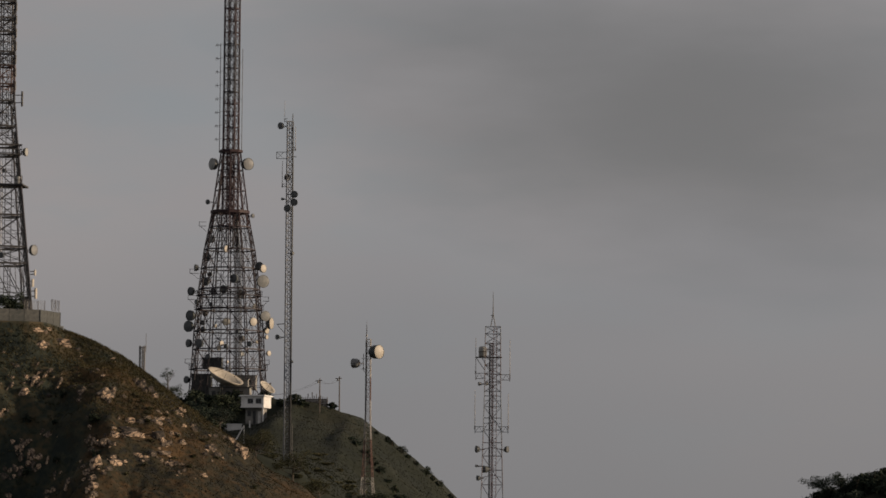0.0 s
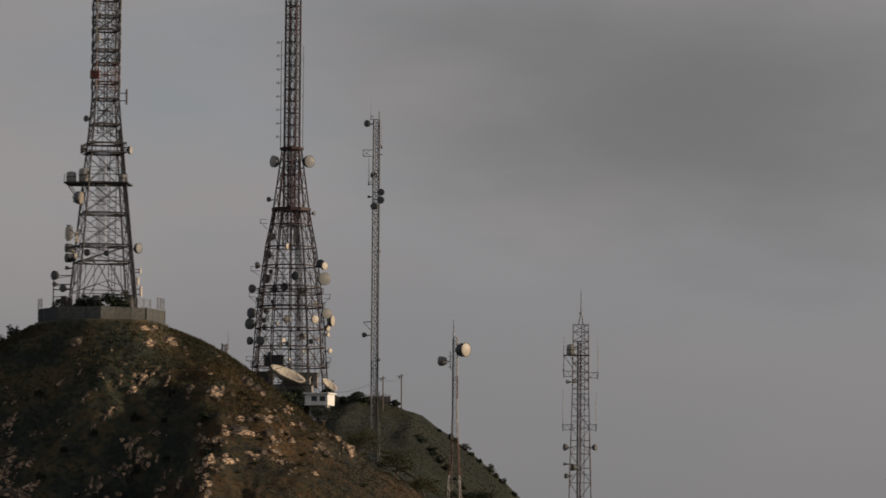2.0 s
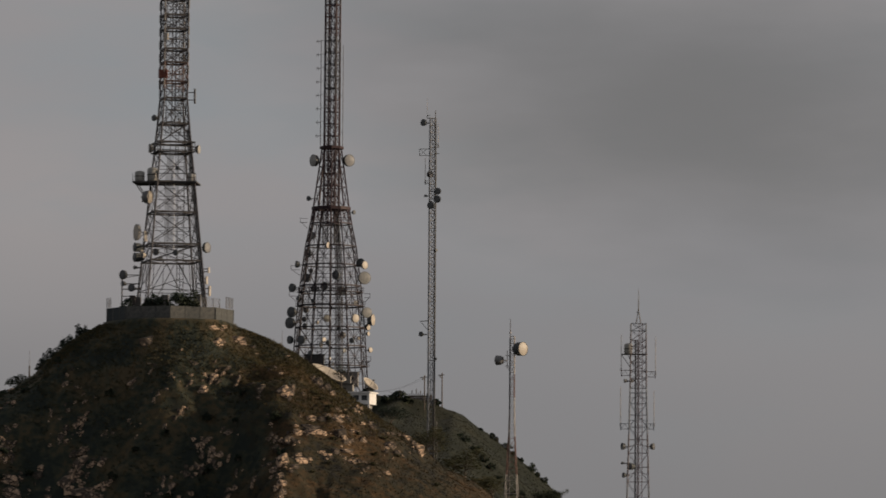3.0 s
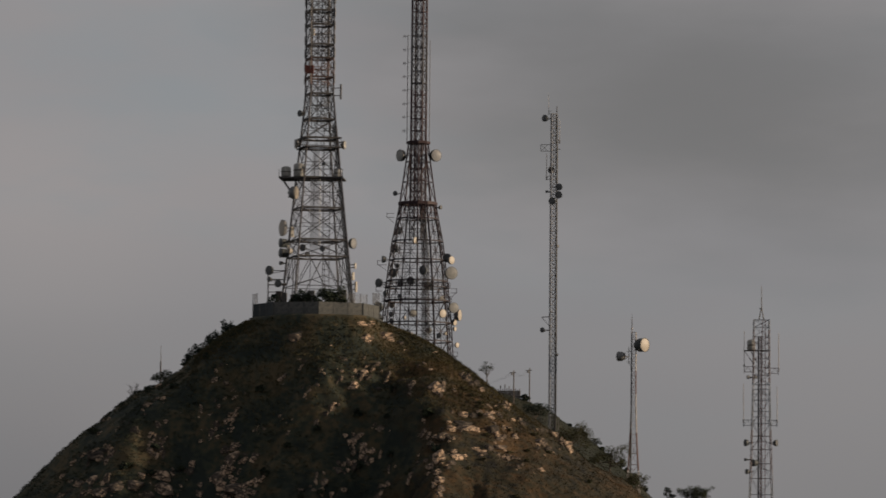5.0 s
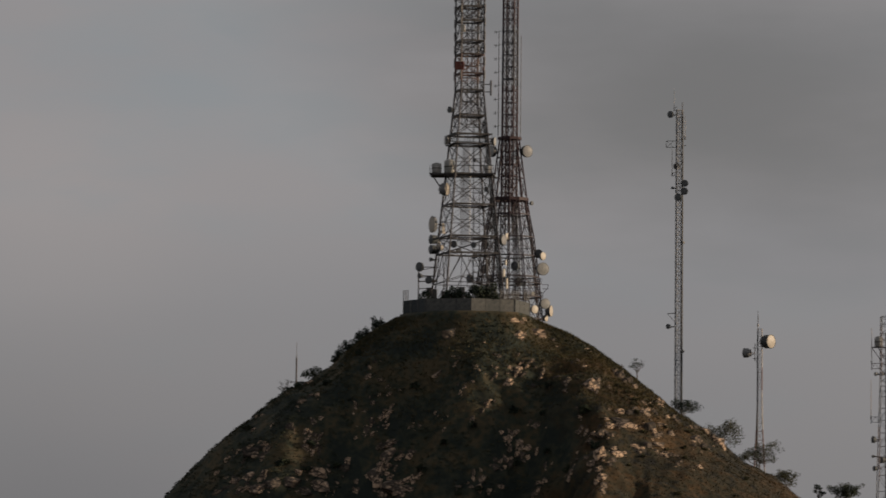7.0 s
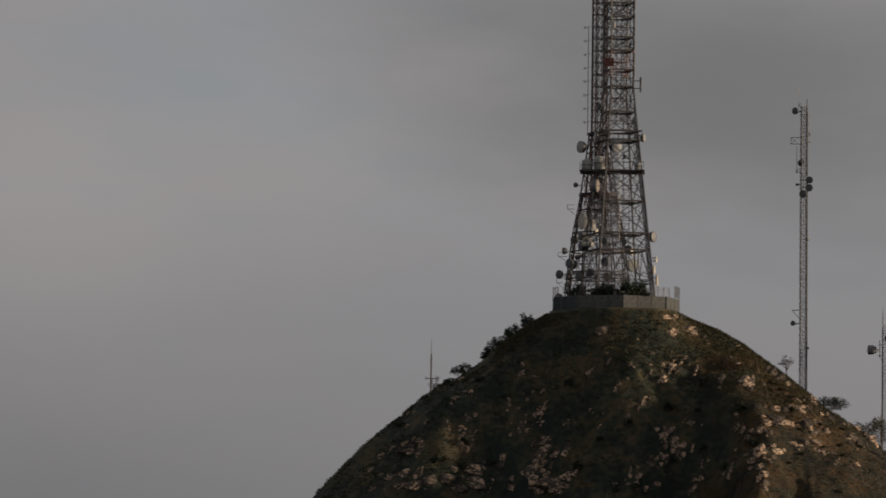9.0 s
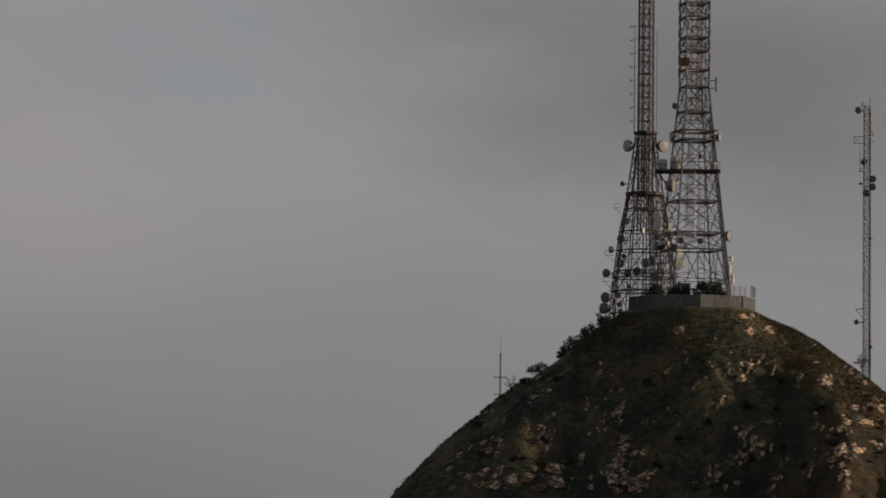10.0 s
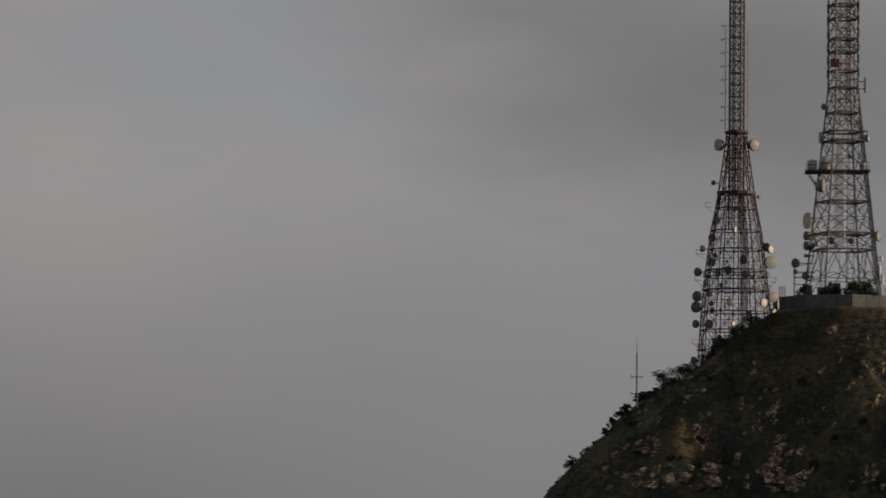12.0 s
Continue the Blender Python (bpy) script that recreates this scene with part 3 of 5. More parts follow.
for x, y, w, h in ((-3.2, -1.6, 1.1, 2.6), (-1.2, -0.6, 0.9, 3.2), (0.9, 0.2, 1.2, 2.8), (2.6, 0.8, 1.0, 3.4), (-4.6, -0.4, 0.8, 2.9)):
    part("cabinet", Shape().box(x, x + w, y, y + 0.8, 0.0, h).box(x - 0.05, x + w + 0.05, y - 0.05, y + 0.85, h, h + 0.06), STEEL, near_tower, "grey equipment cabinet")
# balcony at mid height and the long platform below it
deck(near_tower, 3.35, 2.5, 4, -27, 21.05, 0.12, near_dark)
rail(near_tower, 3.3, 4, -27, 21.1, 1.25, near_dark, 3)
part("ring", Shape().loop(corners(3.3, 4, -27, 22.3), 0.1, 0.1), near_dark, near_tower)
part("ring", Shape().loop(corners(3.3, 4, -27, 21.75), 0.07, 0.07), near_dark, near_tower)
sh = Shape().box(-4.75, 3.3, -2.4, -1.2, 17.15, 17.35).box(-4.75, 3.3, 0.9, 2.1, 17.15, 17.35).box(-4.75, -3.0, -1.2, 0.9, 17.17, 17.33).box(2.2, 3.3, -1.2, 0.9, 17.17, 17.33)
part("platform", sh, near_dark, near_tower)
sh = Shape()
for x in (-4.7, -2.3, 0.2, 3.2):
    sh.beam((x, -2.35, 17.3), (x, -2.35, 18.3), 0.06)
sh.beam((-2.4, -2.35, 18.3), (3.2, -2.35, 18.3), 0.07).beam((-4.4, -2.0, 17.1), (-3.3, -1.0, 15.4), 0.09).beam((-4.4, 1.5, 17.1), (-3.2, 1.4, 15.4), 0.09)
part("handrail", sh, near_dark, near_tower)


def near_dish(x, y, z, size, azimuth, style, deep=None):
    r = near_radius(z - NZ) * 0.8
    k = r / max(0.3, math.hypot(x, y))
    dish(NX + x, NY + y, z, size, azimuth, style, (NX + x * min(k, 0.95), NY + y * min(k, 0.95), z), "dish antennas on the hilltop tower", deep)


def barrel(x, y, z, r, h, group):
    """An upright barrel-shaped antenna with a domed top."""
    ob = thing("drum_antenna", "pale grey upright barrel antenna on a tower platform", "antenna", pose(x, y, z), group)
    part("body", Shape().tube([(0, 0, 0), (0, 0, 0.1), (0, 0, h * 0.82), (0, 0, h * 0.94), (0, 0, h)], [r * 0.86, r, r, r * 0.8, r * 0.35], 20), RADOME_GREY, ob, "", True)
    part("band", Shape().tube([(0, 0, h * 0.42), (0, 0, h * 0.5)], [r * 1.03, r * 1.03], 20), STEEL_DARK, ob)


barrel(NX - 3.9, NY - 1.8, 164.36, 0.62, 1.3, "barrel antennas on the tower platform")
barrel(NX - 2.3, NY - 1.8, 164.36, 0.66, 1.75, "barrel antennas on the tower platform")
barrel(NX + 2.5, NY - 1.2, 164.36, 0.5, 1.1, "barrel antennas on the tower platform")
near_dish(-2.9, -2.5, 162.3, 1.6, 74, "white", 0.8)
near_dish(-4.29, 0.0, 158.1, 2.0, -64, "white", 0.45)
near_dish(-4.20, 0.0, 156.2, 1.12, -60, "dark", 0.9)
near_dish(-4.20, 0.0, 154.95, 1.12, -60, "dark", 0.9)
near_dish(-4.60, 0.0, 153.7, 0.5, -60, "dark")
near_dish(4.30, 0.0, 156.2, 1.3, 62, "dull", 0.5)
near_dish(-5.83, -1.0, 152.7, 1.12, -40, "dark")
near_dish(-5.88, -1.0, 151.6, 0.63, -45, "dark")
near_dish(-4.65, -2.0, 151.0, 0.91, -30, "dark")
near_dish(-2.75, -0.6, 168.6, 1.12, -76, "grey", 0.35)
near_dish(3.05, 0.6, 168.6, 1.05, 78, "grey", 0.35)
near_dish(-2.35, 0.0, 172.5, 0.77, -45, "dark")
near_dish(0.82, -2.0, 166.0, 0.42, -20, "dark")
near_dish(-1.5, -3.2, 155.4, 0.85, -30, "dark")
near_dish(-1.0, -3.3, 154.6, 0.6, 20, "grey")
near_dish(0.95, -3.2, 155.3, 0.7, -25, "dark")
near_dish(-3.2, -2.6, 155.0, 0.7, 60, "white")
# television panels up the four corners of the upper shaft
for i in range(12):
    for k, c in enumerate(corners(2.12, 4, -27, 29.8 + i * 1.66)):
        panel(NX + c.x, NY + c.y, NZ + c.z, 0.14, 0.12, 1.1, 63 + 90 * k, "grey weathered television panel antenna on a tower corner", "panel antennas on the hilltop tower", STEEL, 0.12)
lattice(near_tower, [23.5 + 1.5 * i for i in range(18)], lambda z: 0.95, 4, 18, near_paint, 0.09, 0.06, 0.05, "ZN")
part("cabinet", Shape().box(-1.7, -0.6, -2.0, -1.4, 30.35, 31.35), RED, near_tower, "rust-red equipment box")
panel(NX - 0.75, NY - 1.9, NZ + 35.5, 0.5, 0.25, 0.9, -10, "white panel antenna on a lattice shaft", "white panel antennas", RADOME)
panel(NX + 2.62, NY - 0.4, NZ + 28.2, 0.22, 0.2, 1.9, 80, "tall pale panel antenna beside a lattice tower", "white panel antennas", STEEL, 1.0)
panel(NX + 4.5, NY - 1.2, NZ + 5.0, 0.26, 0.2, 1.0, 50, "white panel antenna in evening sun", "white panel antennas", RADOME, 0.8)
panel(NX - 3.0, NY - 2.7, NZ + 10.4, 0.4, 0.2, 1.3, 40, "white panel antenna in evening sun", "white panel antennas", RADOME, 0.5)
panel(NX - 3.5, NY - 2.5, NZ + 8.3, 0.35, 0.2, 0.9, 40, "white panel antenna in evening sun", "white panel antennas", RADOME, 0.5)
panel(NX + 4.75, NY - 1.1, NZ + 6.3, 0.2, 0.18, 0.7, 50, "white panel antenna in evening sun", "white panel antennas", RADOME, 0.8)
panel(NX + 4.85, NY - 1.0, NZ + 3.7, 0.3, 0.2, 1.3, 60, "white panel antenna in evening sun", "white panel antennas", RADOME, 0.8)
mast = thing("antenna_pole", "dark steel pole with a crossbar beside the tower", "pole", pose(NX - 6.05, NY - 1.0, NZ - 0.2))
part("pole", Shape().tube([(0, 0, 0), (0, 0, 6.2)], [0.09, 0.08], 8), STEEL_DARK, mast)
part("crossbar", Shape().beam((0, 0, 4.1), (2.4, -0.2, 4.1), 0.12).beam((0, 0, 3.2), (1.8, -0.2, 3.2), 0.09), STEEL_DARK, mast)
part("equipment_box", Shape().box(1.0, 1.7, -0.4, 0.2, 2.2, 3.3), STEEL_DARK, mast)

# the walled yard: concrete panels between posts
yard = thing("yard_wall", "low stained concrete panel wall round a hilltop yard", "wall", pose(NX - 0.1, NY + 0.1, 146.6))
SIDES, WALL_R, WALL_TOP = 8, 7.8, 1.85
ring = corners(WALL_R, SIDES, 8, 0)
post = mesh_of("post", Shape().box(-0.13, 0.13, -0.1, 0.1, -0.9, WALL_TOP + 0.02), CONCRETE)
for k in range(SIDES):
    a, b = ring[k], ring[(k + 1) % SIDES]
    turn = math.atan2(b.y - a.y, b.x - a.x)
    for i in range(3):
        p = a.lerp(b, i / 3)
        ob = new("post", post)
        ob.parent, ob.location, ob.rotation_euler.z = yard, p, turn
        q = a.lerp(b, (i + 0.5) / 3)
        half = (b - a).length / 6 - 0.13
        if k == 0 and i == 0:
            slab = mesh_of("panel", Shape().box(-half, half, -0.07, 0.07, -0.9, WALL_TOP), CONCRETE)
            shaded_slab = mesh_of("panel", Shape().box(-half, half, -0.07, 0.07, -0.9, WALL_TOP), CONCRETE_SHADED)
        # facet 4 looks away from the sun; its shade is in the panel colour
        ob = new("panel", slab if k != 4 else shaded_slab)
        ob.parent, ob.location, ob.rotation_euler.z = yard, q, turn
foot = Shape().loop(corners(WALL_R + 0.25, SIDES, 8, -0.1), 0.5, 0.5)
part("footing", foot, CONCRETE, yard)


def fence_piece(x, y, z, wide, tall, turn, n):
    ob = thing("wire_fence", "pale wire mesh fence panel with metal posts on a wall", "fence", pose(x, y, z, 0, 0, turn), "wire fences on the yard wall")
    for i in range(n + 1):
        part("post", Shape().tube([(i * wide / n, 0, 0), (i * wide / n, 0, tall)], [0.05, 0.045], 6), STEEL, ob)
    sh = Shape()
    for i in range(int(wide / 0.16)):
        sh.beam((i * 0.16 + 0.08, 0, 0.05), (i * 0.16 + 0.08, 0, tall), 0.014)
    for i in range(int(tall / 0.2)):
        sh.beam((0, 0, 0.1 + i * 0.2), (wide, 0, 0.1 + i * 0.2), 0.014)
    part("mesh", sh, STEEL, ob)


fence_piece(NX - 7.9, NY - 1.2, 148.45, 1.3, 1.3, -60, 2)
fence_piece(NX + 4.4, NY - 6.2, 148.45, 3.4, 1.2, 52, 3)
fence_piece(NX + 7.2, NY - 2.6, 148.45, 2.6, 1.45, 78, 2)

# the great tower on the far ridge: twelve legs that flare, a square shaft on top
FX, FY, FZ = -90.7, 818.0, 150.0
far_paint = banded("far_tower_paint", [(0.017, 0.013, 0.016), (0.030, 0.023, 0.028), (0.060, 0.050, 0.056)], [(0.022, 0.013, 0.015), (0.038, 0.022, 0.026), (0.060, 0.040, 0.045)], [(38.0, 62.0)])
far_top = banded("far_shaft_paint", [(0.022, 0.021, 0.025), (0.044, 0.041, 0.047), (0.085, 0.08, 0.086)], [(0.027, 0.016, 0.019), (0.048, 0.030, 0.035), (0.078, 0.054, 0.060)], [(38.0, 66.0), (79.0, 86.0)])
FAR_R = ([0, 7, 15.4, 20.2, 24.5, 33.1, 38, 41.4, 54.4], [8.6, 8.0, 7.5, 7.0, 6.6, 5.5, 4.5, 3.9, 2.1])


def far_radius(z):
    return float(np.interp(z, *FAR_R))


far_tower = thing("lattice_tower", "huge dark red-brown lattice tower with flared many-legged base and dishes", "tower", pose(FX, FY, FZ))
lattice(far_tower, [0, 7.1, 11.4, 15.4, 20.2, 24.5, 29.0, 33.1, 38.0, 41.4], far_radius, 12, 4, far_paint, 0.22, 0.2, 0.085, "XXXXXXXXX")
for k in range(12):
    # slimmer posts between the main legs
    pts = [corners(far_radius(z), 12, 19, z)[k] * math.cos(math.pi / 12) for z in (0, 7, 15.4, 20.2, 24.5, 33.1, 38, 41.4)]
    part("post", Shape().tube([Vector((p.x, p.y, z)) for p, z in zip(pts, (0, 7, 15.4, 20.2, 24.5, 33.1, 38, 41.4))], [0.05] * 8, 6), far_paint, far_tower)
for z in (3.5, 9.2, 13.4, 17.8, 22.4, 26.8, 31.0, 35.5, 39.7):
    part("ring", Shape().loop(corners(far_radius(z), 12, 4, z), 0.09, 0.1), far_paint, far_tower)
lattice(far_tower, [41.4, 46.0, 50.4, 54.6], far_radius, 8, 4, far_paint, 0.24, 0.13, 0.08, "XXX")
SHAFT = [33.1, 38, 41.4, 44, 46.5, 49, 51.8, 54.6, 57.2, 59.8, 62.4, 65, 67.6, 70.2, 72.8, 75.4, 78, 80.6, 83.2, 85.8, 88.4, 91, 93.6, 96.2]
lattice(far_tower, SHAFT, lambda z: 1.86 - 0.0018 * max(0, z - 50), 4, 27, far_top, 0.25, 0.13, 0.08, "X")
lattice(far_tower, SHAFT[2:], lambda z: 0.95, 4, 27, far_top, 0.14, 0.08, 0.07, "Z")
for i in range(26):
    part("ring", Shape().loop(corners(1.8, 4, 27, 42.7 + i * 2.06), 0.07, 0.07), far_top, far_tower)
for k, c in enumerate(corners(1.62, 4, 27, 0)):
    part("feeder_cable", Shape().tube([(c.x, c.y, 42), (c.x, c.y, 70), (c.x, c.y, 96)], [0.1, 0.1, 0.1], 6), far_top, far_tower, "dark feeder cable bundle")
OXIDE = material("dark_red_oxide_paint", [(0.022, 0.012, 0.014), (0.036, 0.019, 0.022), (0.056, 0.035, 0.038)], 0.65, 0.0, 1.2, 10)
deck(far_tower, 2.6, 1.6, 8, 4, 54.3, 0.55, OXIDE)
deck(far_tower, 4.25, 3.2, 12, 4, 41.0, 0.65, OXIDE)
for z, r in ((20.0, 7.5), (7.0, 8.5), (23.0, 7.2)):
    deck(far_tower, r, r - 1.2, 12, 4, z, 0.16, far_paint)
    rail(far_tower, r, 12, 4, z, 1.2, far_paint, 3)
for z in (33.0, 28.9, 37.9, 24.4, 15.3, 11.3):
    deck(far_tower, far_radius(z) + 0.1, far_radius(z) - 0.7, 12, 4, z, 0.14, far_paint)
ladder(far_tower, -2.0, -2.5, 5, 41, 0, STEEL, 1.0, 0.7, 0.08, 0.1)
for i in range(6):
    pipe = Shape().tube([(1.2 + i * 0.32, 1.0 + 0.2 * (i % 2), 0), (1.0 + i * 0.28, 1.0, 30), (0.4 + i * 0.2, 0.6, 41)], [0.11, 0.11, 0.11], 6)
    part("feeder_cable", pipe, STEEL, far_tower, "grey feeder cable")
# aerial stacks beside the shaft
bay = thing("dipole_array", "slim dipole aerial stack beside a red lattice shaft", "antenna", pose(FX - 2.5, FY, FZ))
part("rod", Shape().tube([(0, 0, 55), (0, 0, 78.2)], [0.09, 0.07], 6), STEEL_DARK, bay)
for i in range(8):
    z = 57.2 + i * 2.95
    part("element", Shape().beam((-0.95, 0, z), (0, 0, z), 0.09).beam((-0.95, -0.5, z - 0.3), (-0.95, 0.5, z + 0.3), 0.09).beam((-0.6, -0.4, z + 0.3), (-0.6, 0.4, z - 0.3), 0.09).beam((0, 0, z + 0.2), (1.1, 0.2, z + 0.2), 0.07), STEEL_DARK, bay)
bay = thing("antenna_pole", "slim grey aerial pole beside a red lattice shaft", "antenna", pose(FX + 2.35, FY, FZ))
part("pole", Shape().tube([(0, 0, 54.6), (0, 0, 77)], [0.08, 0.07], 6), STEEL, bay)
part("strut", Shape().beam((0, 0, 58), (-1.0, 0.2, 58), 0.07).beam((0, 0, 66), (-1.0, 0.2, 66), 0.07).beam((0, 0, 74), (-1.0, 0.2, 74), 0.07), STEEL, bay)


def far_dish(x, y, z, size, azimuth, style):
    r = far_radius(min(54, z - FZ)) * 0.96
    k = r / max(0.5, math.hypot(x, y))
    dish(FX + x, FY + y, z, size, azimuth, style, (FX + x * k, FY + y * k, z), "dish antennas on the great tower")


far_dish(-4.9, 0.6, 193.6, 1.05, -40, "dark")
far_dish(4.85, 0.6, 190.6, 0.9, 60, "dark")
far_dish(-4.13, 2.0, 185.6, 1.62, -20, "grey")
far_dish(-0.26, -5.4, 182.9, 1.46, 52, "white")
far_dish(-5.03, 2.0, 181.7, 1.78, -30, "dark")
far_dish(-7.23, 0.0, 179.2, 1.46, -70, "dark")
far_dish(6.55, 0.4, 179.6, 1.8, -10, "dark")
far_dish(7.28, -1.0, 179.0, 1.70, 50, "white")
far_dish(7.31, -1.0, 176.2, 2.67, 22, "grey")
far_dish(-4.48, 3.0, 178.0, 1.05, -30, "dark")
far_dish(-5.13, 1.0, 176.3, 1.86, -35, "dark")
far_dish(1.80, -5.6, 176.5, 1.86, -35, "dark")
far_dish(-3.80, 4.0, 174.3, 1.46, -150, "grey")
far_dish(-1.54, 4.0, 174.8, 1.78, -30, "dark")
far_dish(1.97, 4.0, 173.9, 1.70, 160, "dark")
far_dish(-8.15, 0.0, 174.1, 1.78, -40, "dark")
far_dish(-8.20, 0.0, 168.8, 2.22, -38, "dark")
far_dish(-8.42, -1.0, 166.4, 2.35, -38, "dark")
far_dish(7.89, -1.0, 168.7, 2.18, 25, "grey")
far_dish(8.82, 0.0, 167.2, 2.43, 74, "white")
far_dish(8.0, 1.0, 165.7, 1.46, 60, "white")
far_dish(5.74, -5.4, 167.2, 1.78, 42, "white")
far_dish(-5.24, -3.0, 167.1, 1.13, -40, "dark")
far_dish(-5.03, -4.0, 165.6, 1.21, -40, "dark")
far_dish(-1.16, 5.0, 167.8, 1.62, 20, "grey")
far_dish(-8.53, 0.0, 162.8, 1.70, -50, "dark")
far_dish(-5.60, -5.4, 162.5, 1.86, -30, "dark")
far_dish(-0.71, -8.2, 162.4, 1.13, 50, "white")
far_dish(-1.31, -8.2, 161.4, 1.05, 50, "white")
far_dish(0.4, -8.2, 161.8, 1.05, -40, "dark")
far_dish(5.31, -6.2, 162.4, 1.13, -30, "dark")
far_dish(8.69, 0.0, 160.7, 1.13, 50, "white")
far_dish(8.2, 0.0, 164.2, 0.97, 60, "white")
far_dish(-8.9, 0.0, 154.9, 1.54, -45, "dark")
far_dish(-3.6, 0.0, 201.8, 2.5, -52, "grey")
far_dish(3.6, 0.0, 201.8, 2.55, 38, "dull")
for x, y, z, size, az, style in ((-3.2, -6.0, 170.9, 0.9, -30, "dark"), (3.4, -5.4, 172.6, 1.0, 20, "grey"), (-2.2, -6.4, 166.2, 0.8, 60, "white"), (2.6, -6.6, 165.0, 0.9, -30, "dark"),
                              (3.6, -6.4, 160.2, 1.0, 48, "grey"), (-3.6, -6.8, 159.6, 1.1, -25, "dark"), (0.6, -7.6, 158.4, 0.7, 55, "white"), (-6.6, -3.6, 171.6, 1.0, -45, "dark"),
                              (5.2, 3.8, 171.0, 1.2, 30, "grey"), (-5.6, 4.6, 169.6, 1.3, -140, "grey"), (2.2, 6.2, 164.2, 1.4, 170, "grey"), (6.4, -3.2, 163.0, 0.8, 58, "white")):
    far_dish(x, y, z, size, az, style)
for x, z, w in ((-8.6, 178.0, 1.4), (-8.9, 172.3, 1.0), (8.6, 172.0, 0.9), (-6.7, 188.3, 1.1), (-9.4, 158.5, 1.6), (8.9, 158.3, 1.2)):
    br = thing("bracket", "small dark steel bracket on the great tower", "bracket", pose(FX + x, FY, z), "brackets on the great tower")
    s = 1 if x < 0 else -1
    part("frame", Shape().beam((0, 0, 0), (s * w * 1.4, 0, 0), 0.1).beam((0, 0, 0.9), (s * w * 1.4, 0, 0.9), 0.08).beam((0, 0, -0.1), (0, 0, 1.0), 0.1).beam((s * 0.2, 0, 0), (s * w * 1.4, 0, -1.2), 0.08), STEEL_DARK, br)


# ---- slender masts ----
MX, MY, MZ = -54.75, 574.3, 128.0
mast = thing("guyed_mast", "tall slender grey lattice mast with a dark cable run", "mast", pose(MX, MY, MZ))
pale_leg = material("mast_paint", [(0.08, 0.087, 0.10), (0.135, 0.145, 0.165), (0.20, 0.21, 0.23)], 0.6, 0.1, 1.5, 10)
tops = [i * 1.12 for i in range(51)]
lattice(mast, tops, lambda z: 0.66 if z < 50 else 0.62, 3, 10, pale_leg, 0.11, 0.07, 0.07, "Z")
part("cable_run", Shape().tube([(0.62, -0.1, 0), (0.6, -0.1, 30), (0.58, -0.1, 55)], [0.17, 0.15, 0.12], 6), CABLE, mast)
part("ladder", Shape().beam((0.35, -0.35, 0), (0.35, -0.35, 56), 0.08).beam((0.05, -0.35, 0), (0.05, -0.35, 56), 0.08), STEEL_DARK, mast)
part("top_pole", Shape().tube([(0.5, 0, 54), (0.5, 0, 57.2)], [0.08, 0.06], 6), STEEL_DARK, mast)
part("square_frame", Shape().beam((-1.9, 0, 50.3), (-0.4, 0, 50.3), 0.08).beam((-1.9, 0, 51.3), (-0.4, 0, 51.3), 0.08).beam((-1.9, 0, 50.3), (-1.9, 0, 51.3), 0.08).beam((-1.9, 0, 50.3), (-0.8, 0, 51.3), 0.05).beam((-1.9, 0, 51.3), (-0.8, 0, 50.3), 0.05), STEEL, mast)
part("side_bar", Shape().beam((0.4, 0, 50.6), (1.1, 0, 50.6), 0.1), STEEL, mast)
part("arm", Shape().beam((-1.6, 0, 25.0), (-0.3, 0, 25.1), 0.12).beam((-1.5, 0, 24.9), (-0.3, 0, 23.6), 0.08), STEEL_DARK, mast)


def mast_dish(x, z, size, azimuth, y=0.0):
    dish(MX + x, MY - 0.3 + y, z, size, azimuth, "dark", (MX + max(-0.4, min(0.4, x)), MY, z), "dishes on the slender mast")


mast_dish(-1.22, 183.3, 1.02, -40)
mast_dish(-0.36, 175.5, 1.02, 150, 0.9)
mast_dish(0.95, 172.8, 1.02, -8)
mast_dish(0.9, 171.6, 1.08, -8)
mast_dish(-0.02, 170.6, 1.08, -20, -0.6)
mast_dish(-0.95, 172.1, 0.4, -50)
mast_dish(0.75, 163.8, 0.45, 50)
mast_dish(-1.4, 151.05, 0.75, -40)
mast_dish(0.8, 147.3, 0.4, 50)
whip(MX - 0.75, MY, 184.0, 187.2, 0.06, "thin whip aerial on top of a lattice mast", "rod antennas on the slender mast", PALE, (MX - 0.3, MY, 184.0))
whip(MX + 0.95, MY, 179.6, 183.2, 0.1, "thin pale rod antenna beside a lattice mast", "rod antennas on the slender mast", PALE, (MX + 0.4, MY, 179.6))
whip(MX - 1.0, MY, 174.0, 178.0, 0.11, "thin pale rod antenna beside a lattice mast", "rod antennas on the slender mast", PALE, (MX - 0.4, MY, 174.0))

thin = thing("pole", "thin pale pole beside a slender mast", "pole", pose(-53.6, 572.0, height(-53.6, 572.0) - 0.3))
part("pole", Shape().tube([(0, 0, 0), (0, 0, 137.8 - thin.location.z)], [0.07, 0.05], 6), STEEL, thin)

